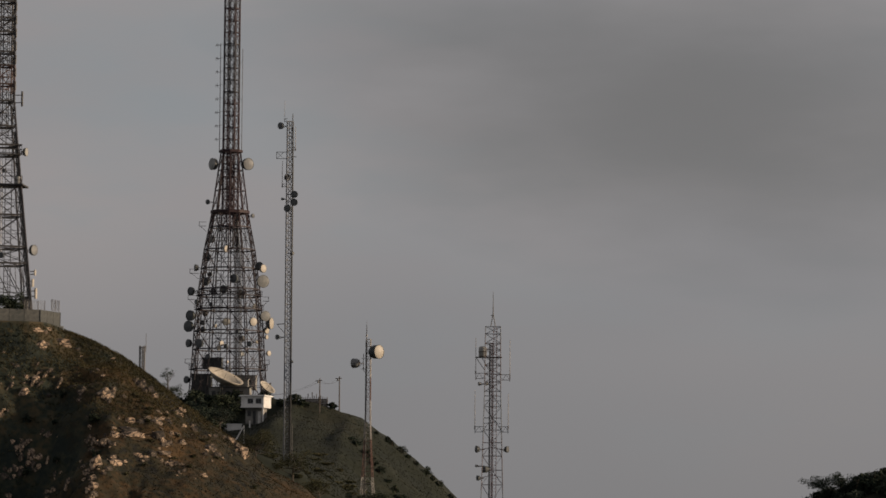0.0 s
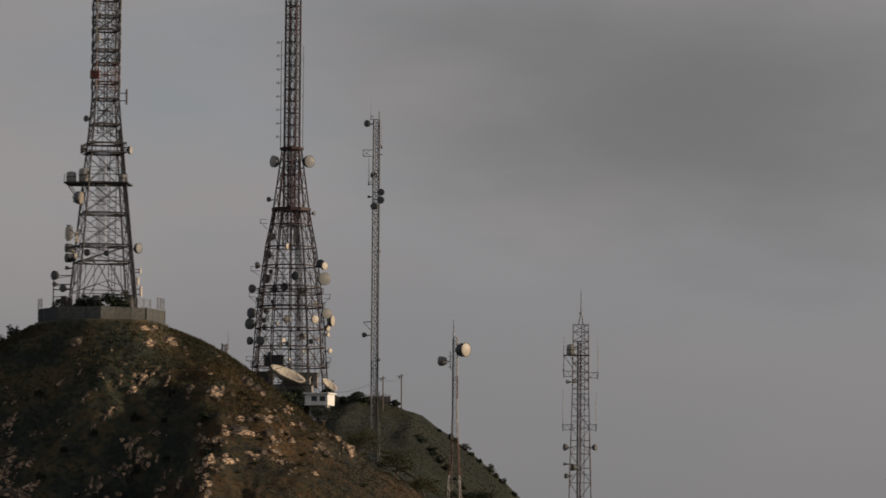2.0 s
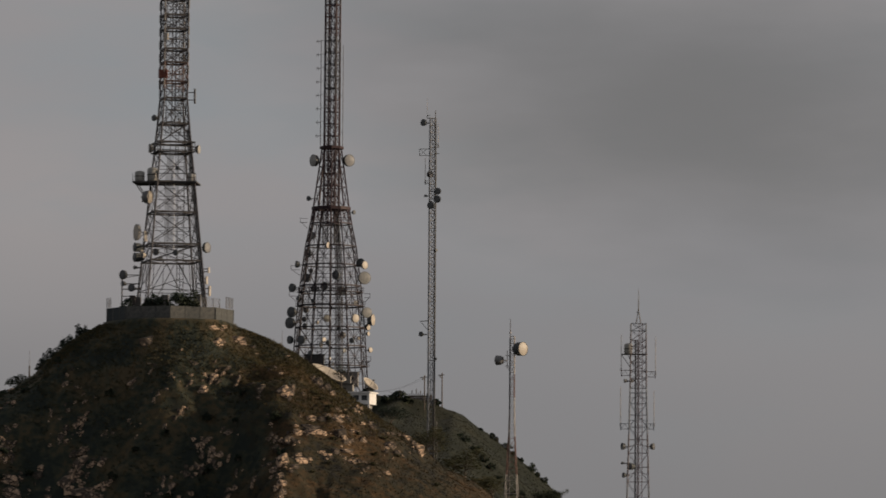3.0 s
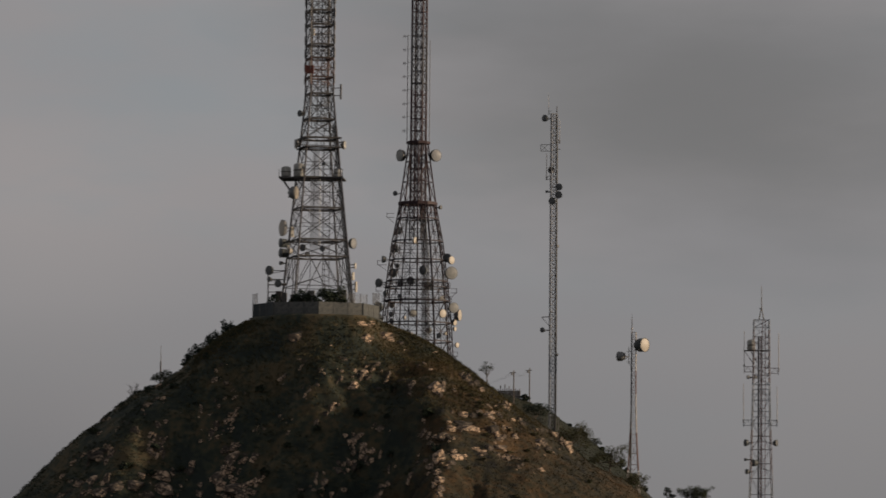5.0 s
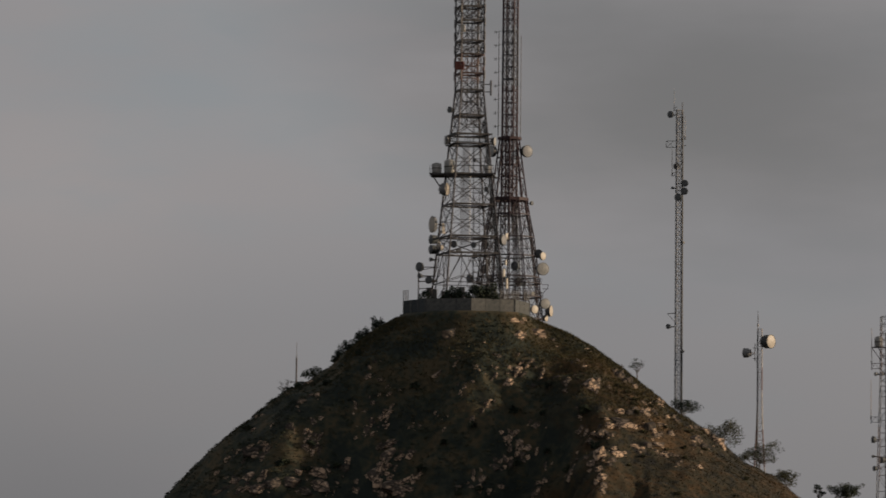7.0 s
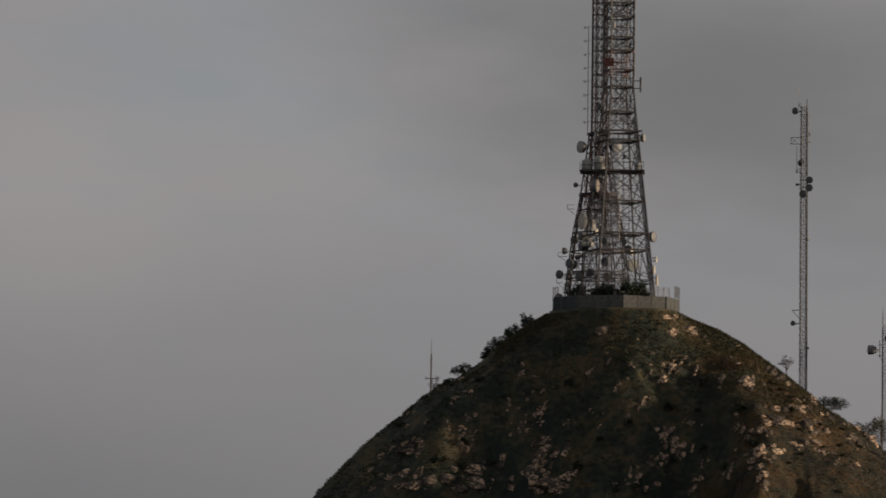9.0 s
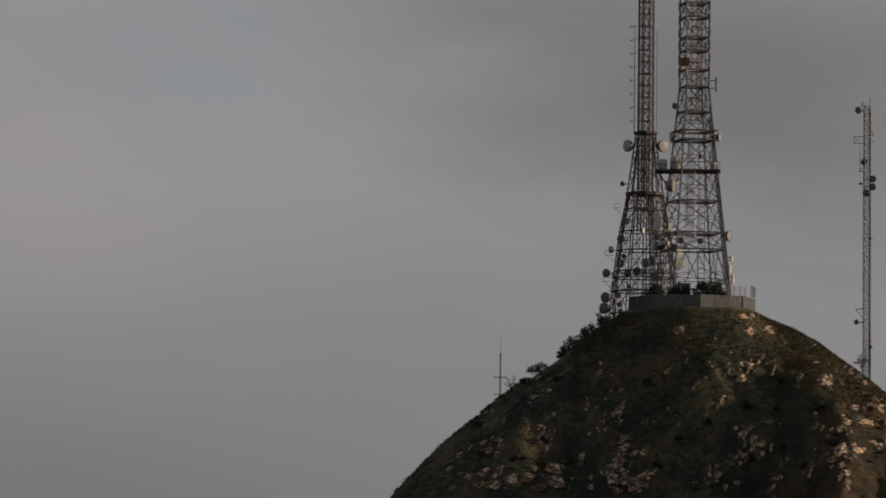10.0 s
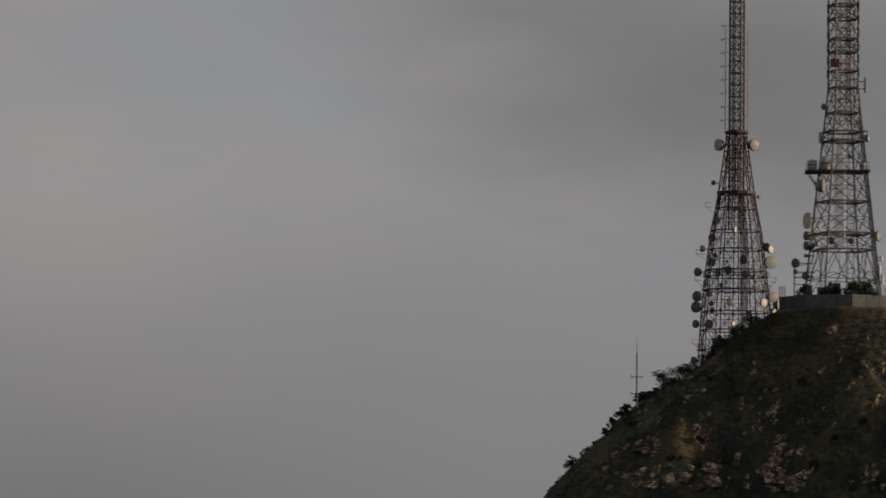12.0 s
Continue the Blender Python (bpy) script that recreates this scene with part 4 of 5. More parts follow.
# the short tower with one big sunlit horn
SX, SY, SZ = -42.35, 574.5, 121.0
short_paint = banded("short_tower_paint", [(0.22, 0.20, 0.185), (0.35, 0.325, 0.30), (0.48, 0.45, 0.42)], [(0.09, 0.05, 0.042), (0.15, 0.085, 0.07), (0.21, 0.13, 0.11)], [(8.9, 14.6), (20.5, 24.0)])
short = thing("lattice_tower", "short pale lattice tower with faded red bands and splayed feet", "tower", pose(SX, SY, SZ))
S_R = ([0, 6, 9, 14, 19, 31], [1.8, 1.3, 1.08, 0.70, 0.50, 0.45])
lattice(short, [0, 3, 6, 8, 9.8, 11.5, 13, 14.3, 15.5, 16.6, 17.7, 18.8, 19.9, 21, 22.1, 23.2, 24.3, 25.4, 26.5, 27.6, 28.7, 29.8], lambda z: float(np.interp(z, *S_R)), 4, 40, short_paint, 0.11, 0.05, 0.055, "ZNZNZN")
part("cable_run", Shape().tube([(-0.45, -0.3, 0), (-0.36, -0.3, 14), (-0.34, -0.3, 29.5)], [0.14, 0.12, 0.1], 6), CABLE, short)
part("top_pole", Shape().tube([(-0.3, 0, 28), (-0.3, 0, 31.5), (-0.3, 0, 32.6)], [0.07, 0.06, 0.02], 6), STEEL_DARK, short)
part("beacon", Shape().tube([(-0.3, 0, 30.2), (-0.3, 0, 30.5)], [0.16, 0.12], 8), PALE, short)
part("side_frame", Shape().beam((-0.4, 0, 26.9), (-1.05, 0, 26.9), 0.08).beam((-0.4, 0, 25.3), (-1.05, 0, 25.3), 0.08).beam((-0.75, 0, 25.0), (-0.75, 0, 27.6), 0.1).beam((-0.4, 0, 24.6), (-0.75, 0, 25.2), 0.06), STEEL, short)
dish(SX + 1.05, SY - 0.3, 148.87, 2.05, 50, "horn", (SX + 0.3, SY, 148.8), "dishes on the short tower", 1.5)
dish(SX - 1.9, SY - 0.2, 147.15, 1.42, -118, "grey", (SX - 0.75, SY, 147.15), "dishes on the short tower", 0.85)

# the pale tower that stands alone
KX, KY, KZ = -23.25, 569.2, 112.0
lone_paint = banded("lone_tower_paint", [(0.12, 0.13, 0.145), (0.20, 0.215, 0.235), (0.29, 0.305, 0.325)], [(0.11, 0.088, 0.09), (0.17, 0.145, 0.148), (0.24, 0.205, 0.21)], [(31.0, 39.0), (16.0, 24.0)])
lone = thing("lattice_tower", "pale square lattice tower with side arms and rod antennas", "tower", pose(KX, KY, KZ))
K_R = ([0, 14.8, 30.5, 40.5], [2.85, 2.30, 1.72, 1.60])


def lone_radius(z):
    return float(np.interp(z, *K_R))


lattice(lone, [0, 2.4, 4.8, 7.2, 9.6, 12, 14.4, 16.8, 19, 21.1, 23.1, 25.0, 26.8, 28.5, 30.1, 30.8, 32.2, 33.4, 34.7, 35.9, 37.0, 38.0, 39.4, 40.5], lone_radius, 4, 48, lone_paint, 0.09, 0.045, 0.05, "AVAVAVAVAVAVAV-XXXXXXXX")
for x, w, paint in ((-0.42, 0.22, STEEL_DARK), (-0.16, 0.09, PALE_RED), (-0.02, 0.10, BROWN)):
    part("cable_run", Shape().box(x - w / 2, x + w / 2, -0.5, -0.38, 0, 38), paint, lone, "upright bundle of feeder cables")
ladder(lone, 0.35, -0.4, 0, 40.5, 5, PALE_RED, 0.5, 0.5, 0.05, 0.09)
peak = Shape()
for c in corners(0.5, 4, 48, 40.5):
    peak.beam(c, (0, 0, 42.5), 0.09)
peak.tube([(0, 0, 42.0), (0, 0, 43.0), (0, 0, 45.8)], [0.12, 0.08, 0.03], 6).beam((-0.3, 0, 42.2), (0.1, 0, 42.2), 0.15)
part("spire", peak, STEEL, lone)
sh = Shape().box(-2.6, 1.35, -0.7, 0.7, 35.82, 35.95).beam((-2.5, 0, 35.8), (-1.15, 0, 33.9), 0.09).beam((-1.6, -0.5, 35.8), (-0.6, -0.4, 34.0), 0.09)
part("platform", sh, STEEL_DARK, lone)
for x, z in ((-2.54, 33.5), (2.56, 33.3), (-2.62, 25.5), (2.35, 25.5)):
    s = 1 if x > 0 else -1
    arm = part("side_arm", Shape().beam((s * 1.0, 0, z), (x, 0, z), 0.08), lone_paint, lone)
    part("lower_boom", Shape().beam((s * 1.0, 0, z - 0.8), (x, 0, z - 0.8), 0.08), lone_paint, arm)
    part("upright", Shape().beam((x, 0, z - 1.0), (x, 0, z + 0.2), 0.1), lone_paint, arm)
    for i in range(3):
        part("lacing", Shape().beam((s * (1.0 + 0.5 * i), 0, z - 0.8 * (i % 2)), (s * (1.5 + 0.5 * i) if i < 2 else x, 0, z - 0.8 * ((i + 1) % 2)), 0.05), lone_paint, arm)
for x, z0, z1 in ((-2.56, 145.5, 150.8), (2.57, 144.9, 150.6), (-2.64, 137.2, 143.0), (2.36, 137.2, 142.5)):
    whip(KX + x, KY, z0, z1, 0.11, "slim pale rod antenna on a side arm", "rod antennas on the pale tower", PALE)


def lone_dish(x, z, size, azimuth, style="dark", deep=None):
    dish(KX + x, KY - 0.4, z, size, azimuth, style, (KX + max(-1.1, min(1.1, x)), KY - 0.2, z), "dishes on the pale tower", deep)


barrel(KX - 1.52, KY - 0.1, 147.96, 0.62, 1.6, "barrel antennas on the pale tower")
lone_dish(-1.95, 143.9, 0.56, -60, "grey")
lone_dish(-0.9, 143.9, 0.5, -60, "grey")
lone_dish(-2.2, 134.1, 1.0, -66, "dark", 0.4)
lone_dish(2.15, 134.1, 0.95, 66, "dark", 0.4)
lone_dish(-2.35, 131.6, 0.42, -60)
lone_dish(-0.9, 131.1, 1.0, -50, "dark", 0.8)
lone_dish(-2.05, 129.8, 0.75, -60)

# small masts behind the near summit
small = thing("antenna_mast", "thin dark antenna mast with two cross arms", "mast", pose(-107.72, 524.0, height(-107.72, 524.0) - 0.3))
z0 = 145.9 - small.location.z
part("pole", Shape().tube([(0, 0, 0), (0, 0, z0 - 2.2)], [0.14, 0.11], 8), STEEL_DARK, small)
part("whip", Shape().tube([(0, 0, z0 - 2.3), (0, 0, z0)], [0.05, 0.02], 6), STEEL, small)
for z in (140.3, 137.95):
    zz = z - small.location.z
    part("cross_arm", Shape().beam((-0.8, 0, zz), (0.8, 0, zz), 0.1).beam((-0.75, 0, zz - 0.2), (-0.75, 0, zz + 0.25), 0.07).beam((0.75, 0, zz - 0.2), (0.75, 0, zz + 0.25), 0.07), STEEL_DARK, small)
pair = thing("antenna_mast", "pair of grey lattice posts with a whip aerial", "mast", pose(-80.9, 604.5, height(-80.9, 604.5) - 0.3))
z0 = 151.2 - pair.location.z
for x in (-0.36, 0.36):
    part("post", Shape().tube([(x, 0, 0), (x, 0, z0)], [0.16, 0.15], 8), STEEL, pair)
for i in range(9):
    part("tie", Shape().beam((-0.36, 0, z0 - 0.3 - 0.75 * i), (0.36, 0, z0 - 0.3 - 0.75 * i), 0.1).beam((-0.36, 0, z0 - 0.3 - 0.75 * i), (0.36, 0, z0 - 1.05 - 0.75 * i), 0.07), STEEL, pair)
part("middle_post", Shape().tube([(0.02, 0.3, 0), (0.02, 0.3, z0 - 0.1)], [0.1, 0.1], 8), STEEL, pair)
part("whip", Shape().tube([(0.6, 0, z0 - 1), (0.62, 0, z0 + 2.0)], [0.06, 0.03], 6), STEEL, pair)

# ---- buildings on the far ridge ----
house = thing("house", "small white two-storey flat-roofed building with dark windows", "house", pose(-84.4, 786.4, 145.1, 0, 0, -13))
house.scale.x = 0.92
wall = Shape()
# upper storey with two openings in its front, on a recessed lower storey
for x0, x1 in ((0, 1.5), (2.85, 3.45), (4.8, 5.35)):
    wall.box(x0, x1, 0, 0.2, 2.85, 5.05)
for x0, x1 in ((1.5, 2.85), (3.45, 4.8)):
    wall.box(x0, x1, 0, 0.2, 2.85, 3.55).box(x0, x1, 0, 0.2, 4.6, 5.05)
wall.box(0, 5.35, 4.6, 4.8, 2.85, 5.05).box(0, 0.2, 0.2, 4.6, 2.85, 5.05).box(5.15, 5.35, 0.2, 4.6, 2.85, 5.05).box(0, 5.35, 0, 4.8, 2.7, 2.85)
part("upper_wall", wall, PLASTER, house)
low = Shape().box(0.6, 1.0, 1.3, 1.5, -0.6, 2.7).box(1.0, 1.9, 1.3, 1.5, -0.6, 1.0).box(1.0, 1.9, 1.3, 1.5, 2.1, 2.7).box(1.9, 2.3, 1.3, 1.5, -0.6, 2.7).box(2.3, 3.0, 1.3, 1.5, 2.1, 2.7).box(3.0, 3.5, 1.3, 1.5, -0.6, 2.7).box(3.5, 4.2, 1.3, 1.5, 2.0, 2.7).box(4.2, 4.5, 1.3, 1.5, -0.6, 2.7)
low.box(4.3, 4.5, 1.5, 4.6, -0.6, 2.7).box(0.6, 0.8, 1.5, 4.6, -0.6, 2.7).box(0.6, 4.5, 4.4, 4.6, -0.6, 2.7)
# greyer than the upper wall: shade under the overhang is put into the colour
part("lower_wall", low, BLOCK, house, "rendered lower wall with the shade of its recess in the grey")
part("roof", Shape().box(-0.4, 5.75, -0.45, 5.15, 5.05, 5.25).box(-0.2, 5.55, -0.25, 4.95, 5.25, 5.33), PLASTER, house)
part("ledge", Shape().box(-0.15, 5.5, -0.2, 0.0, 2.7, 2.87), PLASTER, house)
for x in (1.5, 3.45):
    win = part("window", Shape().box(x, x + 0.06, 0.05, 0.13, 3.55, 4.6).box(x + 1.29, x + 1.35, 0.05, 0.13, 3.55, 4.6).box(x, x + 1.35, 0.05, 0.13, 4.54, 4.6).box(x, x + 1.35, 0.05, 0.13, 3.55, 3.61).box(x + 0.65, x + 0.7, 0.05, 0.13, 3.61, 4.54), STEEL, house)
    for q in (0.06, 0.70):
        part("pane", Shape().box(x + q, x + q + 0.59, 0.08, 0.1, 3.61, 4.54), GLASS_DARK, win)
part("window", Shape().box(1.0, 1.9, 1.4, 1.44, 1.0, 2.1), GLASS_DARK, house, "dark window")
part("doorway", Shape().box(2.3, 3.0, 1.44, 1.48, -0.6, 2.1), GLASS_DARK, house, "dark doorway")
part("door", Shape().box(3.5, 4.2, 1.4, 1.46, -0.6, 2.0), PLASTER, house, "white door")
part("pillar", Shape().box(5.0, 5.3, 0.05, 0.35, -0.6, 2.7), PLASTER, house)
part("terrace_slab", Shape().box(0.3, 5.6, -0.2, 1.3, -0.8, -0.6), CONCRETE, house)
part("plinth", Shape().box(0.7, 5.5, 0.7, 4.8, -2.6, -0.6), CONCRETE, house)

hut = thing("equipment_building", "low pale concrete equipment building under the tower", "building", pose(FX, FY, FZ))
part("wall", Shape().box(-7.4, -3.5, -3.6, 1.0, -3.8, 5.8), CONCRETE, hut)
part("roof", Shape().box(-7.6, -3.2, -3.8, 1.2, 5.8, 6.05), CONCRETE, hut)
part("annex", Shape().box(-2.9, 5.8, -10.5, -6.0, -0.8, 2.8), BLOCK, hut)
part("upper_annex", Shape().box(-1.2, 6.4, -4.4, -1.2, 2.6, 5.6).box(-1.4, 6.6, -4.6, -1.0, 5.6, 5.8), BLOCK, hut, "pale rendered upper storey")
for x in (1.6, 4.4):
    part("opening", Shape().box(x, x + 1.1, -4.44, -4.36, 4.1, 5.1), GLASS_DARK, hut)
part("tower_cabin", Shape().box(-5.1, -1.0, -4.2, -1.4, 7.1, 9.4).box(-5.3, -0.8, -4.4, -1.2, 9.4, 9.55), CONCRETE, hut, "dark weathered cabin between the tower legs")
part("annex_roof", Shape().box(-3.1, 6.0, -10.7, -5.8, 2.8, 3.0), CONCRETE, hut)
for x in (-2.3, -0.9, 0.6, 2.1, 3.6):
    part("opening", Shape().box(x, x + 0.8, -10.55, -10.45, 0.9, 2.1), GLASS_DARK, hut)
part("rooftop_cabin", Shape().box(2.6, 5.2, -8.6, -6.4, 3.0, 4.6).box(2.4, 5.4, -8.8, -6.2, 4.6, 4.75), BLOCK, hut)
part("cable_bridge", Shape().box(-3.2, 2.6, -7.2, -6.8, 4.9, 5.1).box(-3.2, -3.0, -7.2, -6.8, 3.0, 4.9).box(-0.3, -0.1, -7.2, -6.8, 3.0, 4.9).box(2.4, 2.6, -7.2, -6.8, 4.75, 4.9), STEEL, hut)

terrace = thing("retaining_wall", "low white retaining wall with a stair rail below the house", "wall", pose(-88.1, 781.0, 143.0))
part("wall", Shape().box(0, 4.4, 0, 0.4, -1.6, 1.15).box(-0.1, 4.5, -0.1, 0.5, 1.15, 1.3), PLASTER, terrace)
stair = thing("stair_rail", "white handrail of a steep stair in dark scrub", "handrail", pose(-82.17, 752.0, 139.2))
part("rail", Shape().beam((0, 0, 0.1), (2.1, 0, 3.85), 0.2), PLASTER, stair)
part("post", Shape().beam((0, 0, -2.0), (0, 0, 0.1), 0.12), PLASTER, stair)
part("post", Shape().beam((2.1, 0, -1.0), (2.1, 0, 3.85), 0.12), PLASTER, stair)
for x, z in ((6.2, 0.4), (11.0, -0.3)):
    mark = thing("marker_post", "short white post on a grassy slope", "post", pose(-88.1 + x, 780.0, 143.6 + z), "white posts on the slope")
    part("post", Shape().tube([(0, 0, -1.9), (0, 0, 0.9)], [0.16, 0.14], 8), PLASTER, mark)


def earth_dish(x, y, z, size, azimuth, tilt, label):
    """A big open satellite dish that looks up, on a tripod foot."""
    m = pose(x, y, z, -tilt, 0, 0)
    m = pose(x, y, z, 0, 0, azimuth) @ pose(0, 0, 0, -tilt)
    ob = thing("satellite_dish", label, "satellite dish", m, "satellite dishes under the tower")
    r = size / 2
    bowl = [(0.01, 0.0), (r * 0.3, -0.04 * r), (r * 0.6, -0.17 * r), (r * 0.85, -0.33 * r), (r, -0.46 * r), (r * 1.015, -0.44 * r), (r * 0.85, -0.28 * r), (r * 0.5, -0.06 * r), (0.01, 0.08 * r)]
    part("reflector", Shape().lathe(bowl, 36), RADOME, ob, "cream reflector", True)
    sh = Shape()
    for k in range(3):
        a = radians(90 + 120 * k)
        sh.beam((r * 0.8 * math.cos(a), -0.3 * r, r * 0.8 * math.sin(a)), (0, -0.95 * r, 0), 0.07)
    sh.tube([(0, -0.85 * r, 0), (0, -1.05 * r, 0)], [0.12, 0.16], 8)
    part("feed_horn", sh, STEEL, ob)
    inv = m.to_3x3().inverted()
    foot = inv @ Vector((0, 0, -r * 1.05))
    back = Vector((0, 0.1 * r, 0))
    sh = Shape().beam(back, foot, 0.35).beam(back + Vector((0.5, 0, 0.3)), foot, 0.15).beam(back + Vector((-0.5, 0, 0.3)), foot, 0.15)
    part("pedestal", sh, STEEL, ob)


earth_dish(-90.5, 805.6, 153.7, 8.0, 62, 62, "big cream satellite dish tilted to the sky on a roof")
earth_dish(-81.3, 805.5, 152.3, 3.8, 62, 46, "cream satellite dish tilted to the sky beside a house")

# utility poles, their wires and the fence of the lookout
for x, y, top in ((-68.7, 794.0, 154.3), (-65.95, 811.0, 155.5)):
    g = height(x, y) - 0.4
    pole = thing("utility_pole", "weathered wooden utility pole with a crossarm", "pole", pose(x, y, g), "utility poles")
    part("pole", Shape().tube([(0, 0, 0), (0, 0, top - g)], [0.15, 0.11], 10), WOOD, pole)
    part("crossarm", Shape().beam((-0.9, 0, top - g - 0.5), (0.5, 0, top - g - 0.4), 0.14).beam((-0.6, 0, top - g - 0.9), (0, 0, top - g - 0.9), 0.1), WOOD, pole)
    part("transformer", Shape().tube([(-0.35, -0.2, top - g - 1.0), (-0.35, -0.2, top - g - 0.45)], [0.16, 0.16], 10), STEEL, pole)
line = thing("power_line", "thin dark overhead wires between poles", "cable")
for k, (dx, dz) in enumerate(((-0.5, -0.5), (0.3, -0.45))):
    a, b, c = Vector((-68.7 + dx, 794, 154.3 + dz)), Vector((-65.95 + dx, 811, 155.5 + dz)), Vector((-79.5 + dx, 788.5, 150.6))
    for p, q in ((a, b), (c, a)):
        part("wire", Shape().tube([p.lerp(q, i / 8) - Vector((0, 0, 0.9 * (1 - (i / 4 - 1) ** 2))) for i in range(9)], [0.016] * 9, 4), CABLE, line)
lookout = thing("fence", "weathered post fence round a lookout on the ridge", "fence", pose(-72.6, 800.0, height(-70.0, 800.0) - 0.35))
for i in range(12):
    h = (1.5, 1.6, 2.3, 1.6, 2.6, 1.8, 2.2, 1.6, 1.9, 1.7, 1.5, 1.6)[i]
    part("post", Shape().tube([(i * 0.45, 0, -0.6), (i * 0.45, 0, h)], [0.11, 0.1], 6), WOOD, lookout)
for i in range(4):
    part("board", Shape().box(-0.1, 5.1, 0.1, 0.18, -0.55 + i * 0.45, -0.15 + i * 0.45), WOOD, lookout)


# ---- plants ----
def leaves(shape, centre, size, n, leaf, rng):
    """n small leaf clumps scattered through an ellipsoid."""
    for _ in range(n):
        while True:
            p = Vector((rng.uniform(-1, 1), rng.uniform(-1, 1), rng.uniform(-1, 1)))
            if 0.1 < p.length < 1:
                break
        p = Vector(centre) + Vector((p.x * size[0], p.y * size[1], p.z * size[2]))
        a = Vector((rng.gauss(0, 1), rng.gauss(0, 1), rng.gauss(0, 0.7))).normalized()
        b = a.cross(Vector((rng.gauss(0, 1), rng.gauss(0, 1), rng.gauss(0, 1)))).normalized()
        s = leaf * rng.uniform(0.6, 1.4)
        shape.add([p - a * s, p + b * s * 0.5, p + a * s, p - b * s * 0.5], [(0, 1, 2, 3)])


def tree(x, y, crown_z, tall, wide, seed, bare=0.0, name="tree", label="small dark tree with an open crown on a slope", mat=LEAF, ground=None, group="trees on the hills", flat=0.7, clump=0.75):
    """A tapered trunk that forks into limbs and twigs, with leaf clumps at their ends."""
    rng = random.Random(seed)
    g = height(x, y) - 0.2 if ground is None else ground
    top = crown_z + tall * 0.25
    h = max(0.8, crown_z - g)
    ob = thing(name, label, "tree", pose(x, y, g), group)
    lean = Vector((rng.uniform(-0.12, 0.12), 0, 0)) * h
    mid = Vector((0, 0, h * 0.8)) + lean
    r0 = 0.03 * (h + tall) * 0.55 + 0.03
    part("trunk", Shape().tube([(0, 0, 0), mid * 0.5 + Vector((rng.uniform(-0.1, 0.1), 0, 0)), mid], [r0, r0 * 0.75, r0 * 0.5], 7), BARK, ob)
    crown = Shape()
    for i in range(9):
        a = rng.uniform(0, math.tau)
        start = mid * rng.uniform(0.6, 1.0)
        tip = Vector((math.cos(a) * wide * 0.5 * rng.uniform(0.5, 1), math.sin(a) * wide * 0.4 * rng.uniform(0.5, 1), h + tall * rng.uniform(-0.3, 0.35))) + lean
        bend = start.lerp(tip, 0.55) + Vector((0, 0, -0.08 * tall))
        limb = Shape().tube([start, bend, tip], [r0 * 0.42, r0 * 0.28, r0 * 0.1], 5)
        for _ in range(5):
            s = bend.lerp(tip, rng.uniform(0, 1))
            e = s + Vector((rng.gauss(0, 0.16), rng.gauss(0, 0.16), rng.uniform(0, 0.2))) * wide
            limb.tube([s, e], [r0 * 0.14, r0 * 0.05], 4)
            if rng.random() > bare:
                leaves(crown, e, (0.2 * wide * clump, 0.2 * wide * clump, 0.2 * wide * clump * flat), int(80 * (1 - bare * 0.6)), 0.055 + 0.007 * wide, rng)
        part("limb", limb, BARK, ob)
        leaves(crown, tip, (0.26 * wide * clump, 0.26 * wide * clump, 0.22 * wide * clump * flat), int(140 * (1 - bare)), 0.055 + 0.007 * wide, rng)
    if crown.v:
        part("crown", crown, mat, ob)
    return ob


def bush(x, y, wide, tall, seed, mat=LEAF, label="low dark green bush on the hillside", group="bushes on the hills", z=None, n=420, leaf=0.13, dome=False):
    rng = random.Random(seed)
    g = height(x, y) if z is None else z
    ob = thing("bush", label, "bush", pose(x, y, g), group)
    st = Shape()
    for _ in range(5):
        st.tube([(0, 0, -0.3), (rng.gauss(0, 0.2) * wide, rng.gauss(0, 0.2) * wide, tall * 0.7)], [0.05, 0.02], 4)
    part("stem", st, BARK, ob)
    lv = Shape()
    for _ in range(18):
        a, q = rng.uniform(0, math.tau), math.sqrt(rng.random())
        up = rng.uniform(0.1, 0.82) * (1 - 0.45 * q * q)
        if dome:
            up = rng.uniform(0.1, 0.86) * math.sqrt(1.05 - q * q)
        leaves(lv, (math.cos(a) * q * 0.4 * wide, math.sin(a) * q * 0.4 * wide, tall * up), (0.17 * wide, 0.17 * wide, 0.17 * tall), n // 18, leaf * rng.uniform(0.7, 1.2), rng)
    part("foliage", lv, mat, ob)
    return ob


tree(-60.0, 473.5, 141.0, 1.4, 1.9, 3, 0.88, label="slim tree with a sparse flat crown on the ridge")
tree(-54.3, 480.5, 135.9, 1.6, 4.2, 5, 0.3, label="spreading thorny tree with a flat open crown")
tree(-49.4, 478.5, 132.4, 3.8, 4.6, 8, 0.25, label="rounded half-bare tree with fine twigs", mat=LEAF_DRY, flat=1.0)
tree(-44.7, 478.5, 130.1, 3.2, 4.2, 11, 0.25, label="leaning tree with a thin layered crown", mat=LEAF_DRY)
tree(-41.1, 477.5, 126.8, 2.2, 3.4, 14, 0.3, mat=LEAF_DRY)
tree(-37.6, 477.0, 125.6, 1.6, 1.4, 15, 0.7, label="small bare twiggy tree on the slope")
tree(-34.4, 476.5, 125.5, 1.4, 3.2, 17, 0.0, label="low dense dark tree on the slope")
tree(-103.7, 468.3, 137.9, 2.0, 2.0, 21, 1.0, label="small bare leafless tree on the slope")
tree(-102.2, 800.0, 151.8, 3.0, 6.0, 23, 0.05, label="dark layered tree on the far ridge", clump=0.6)
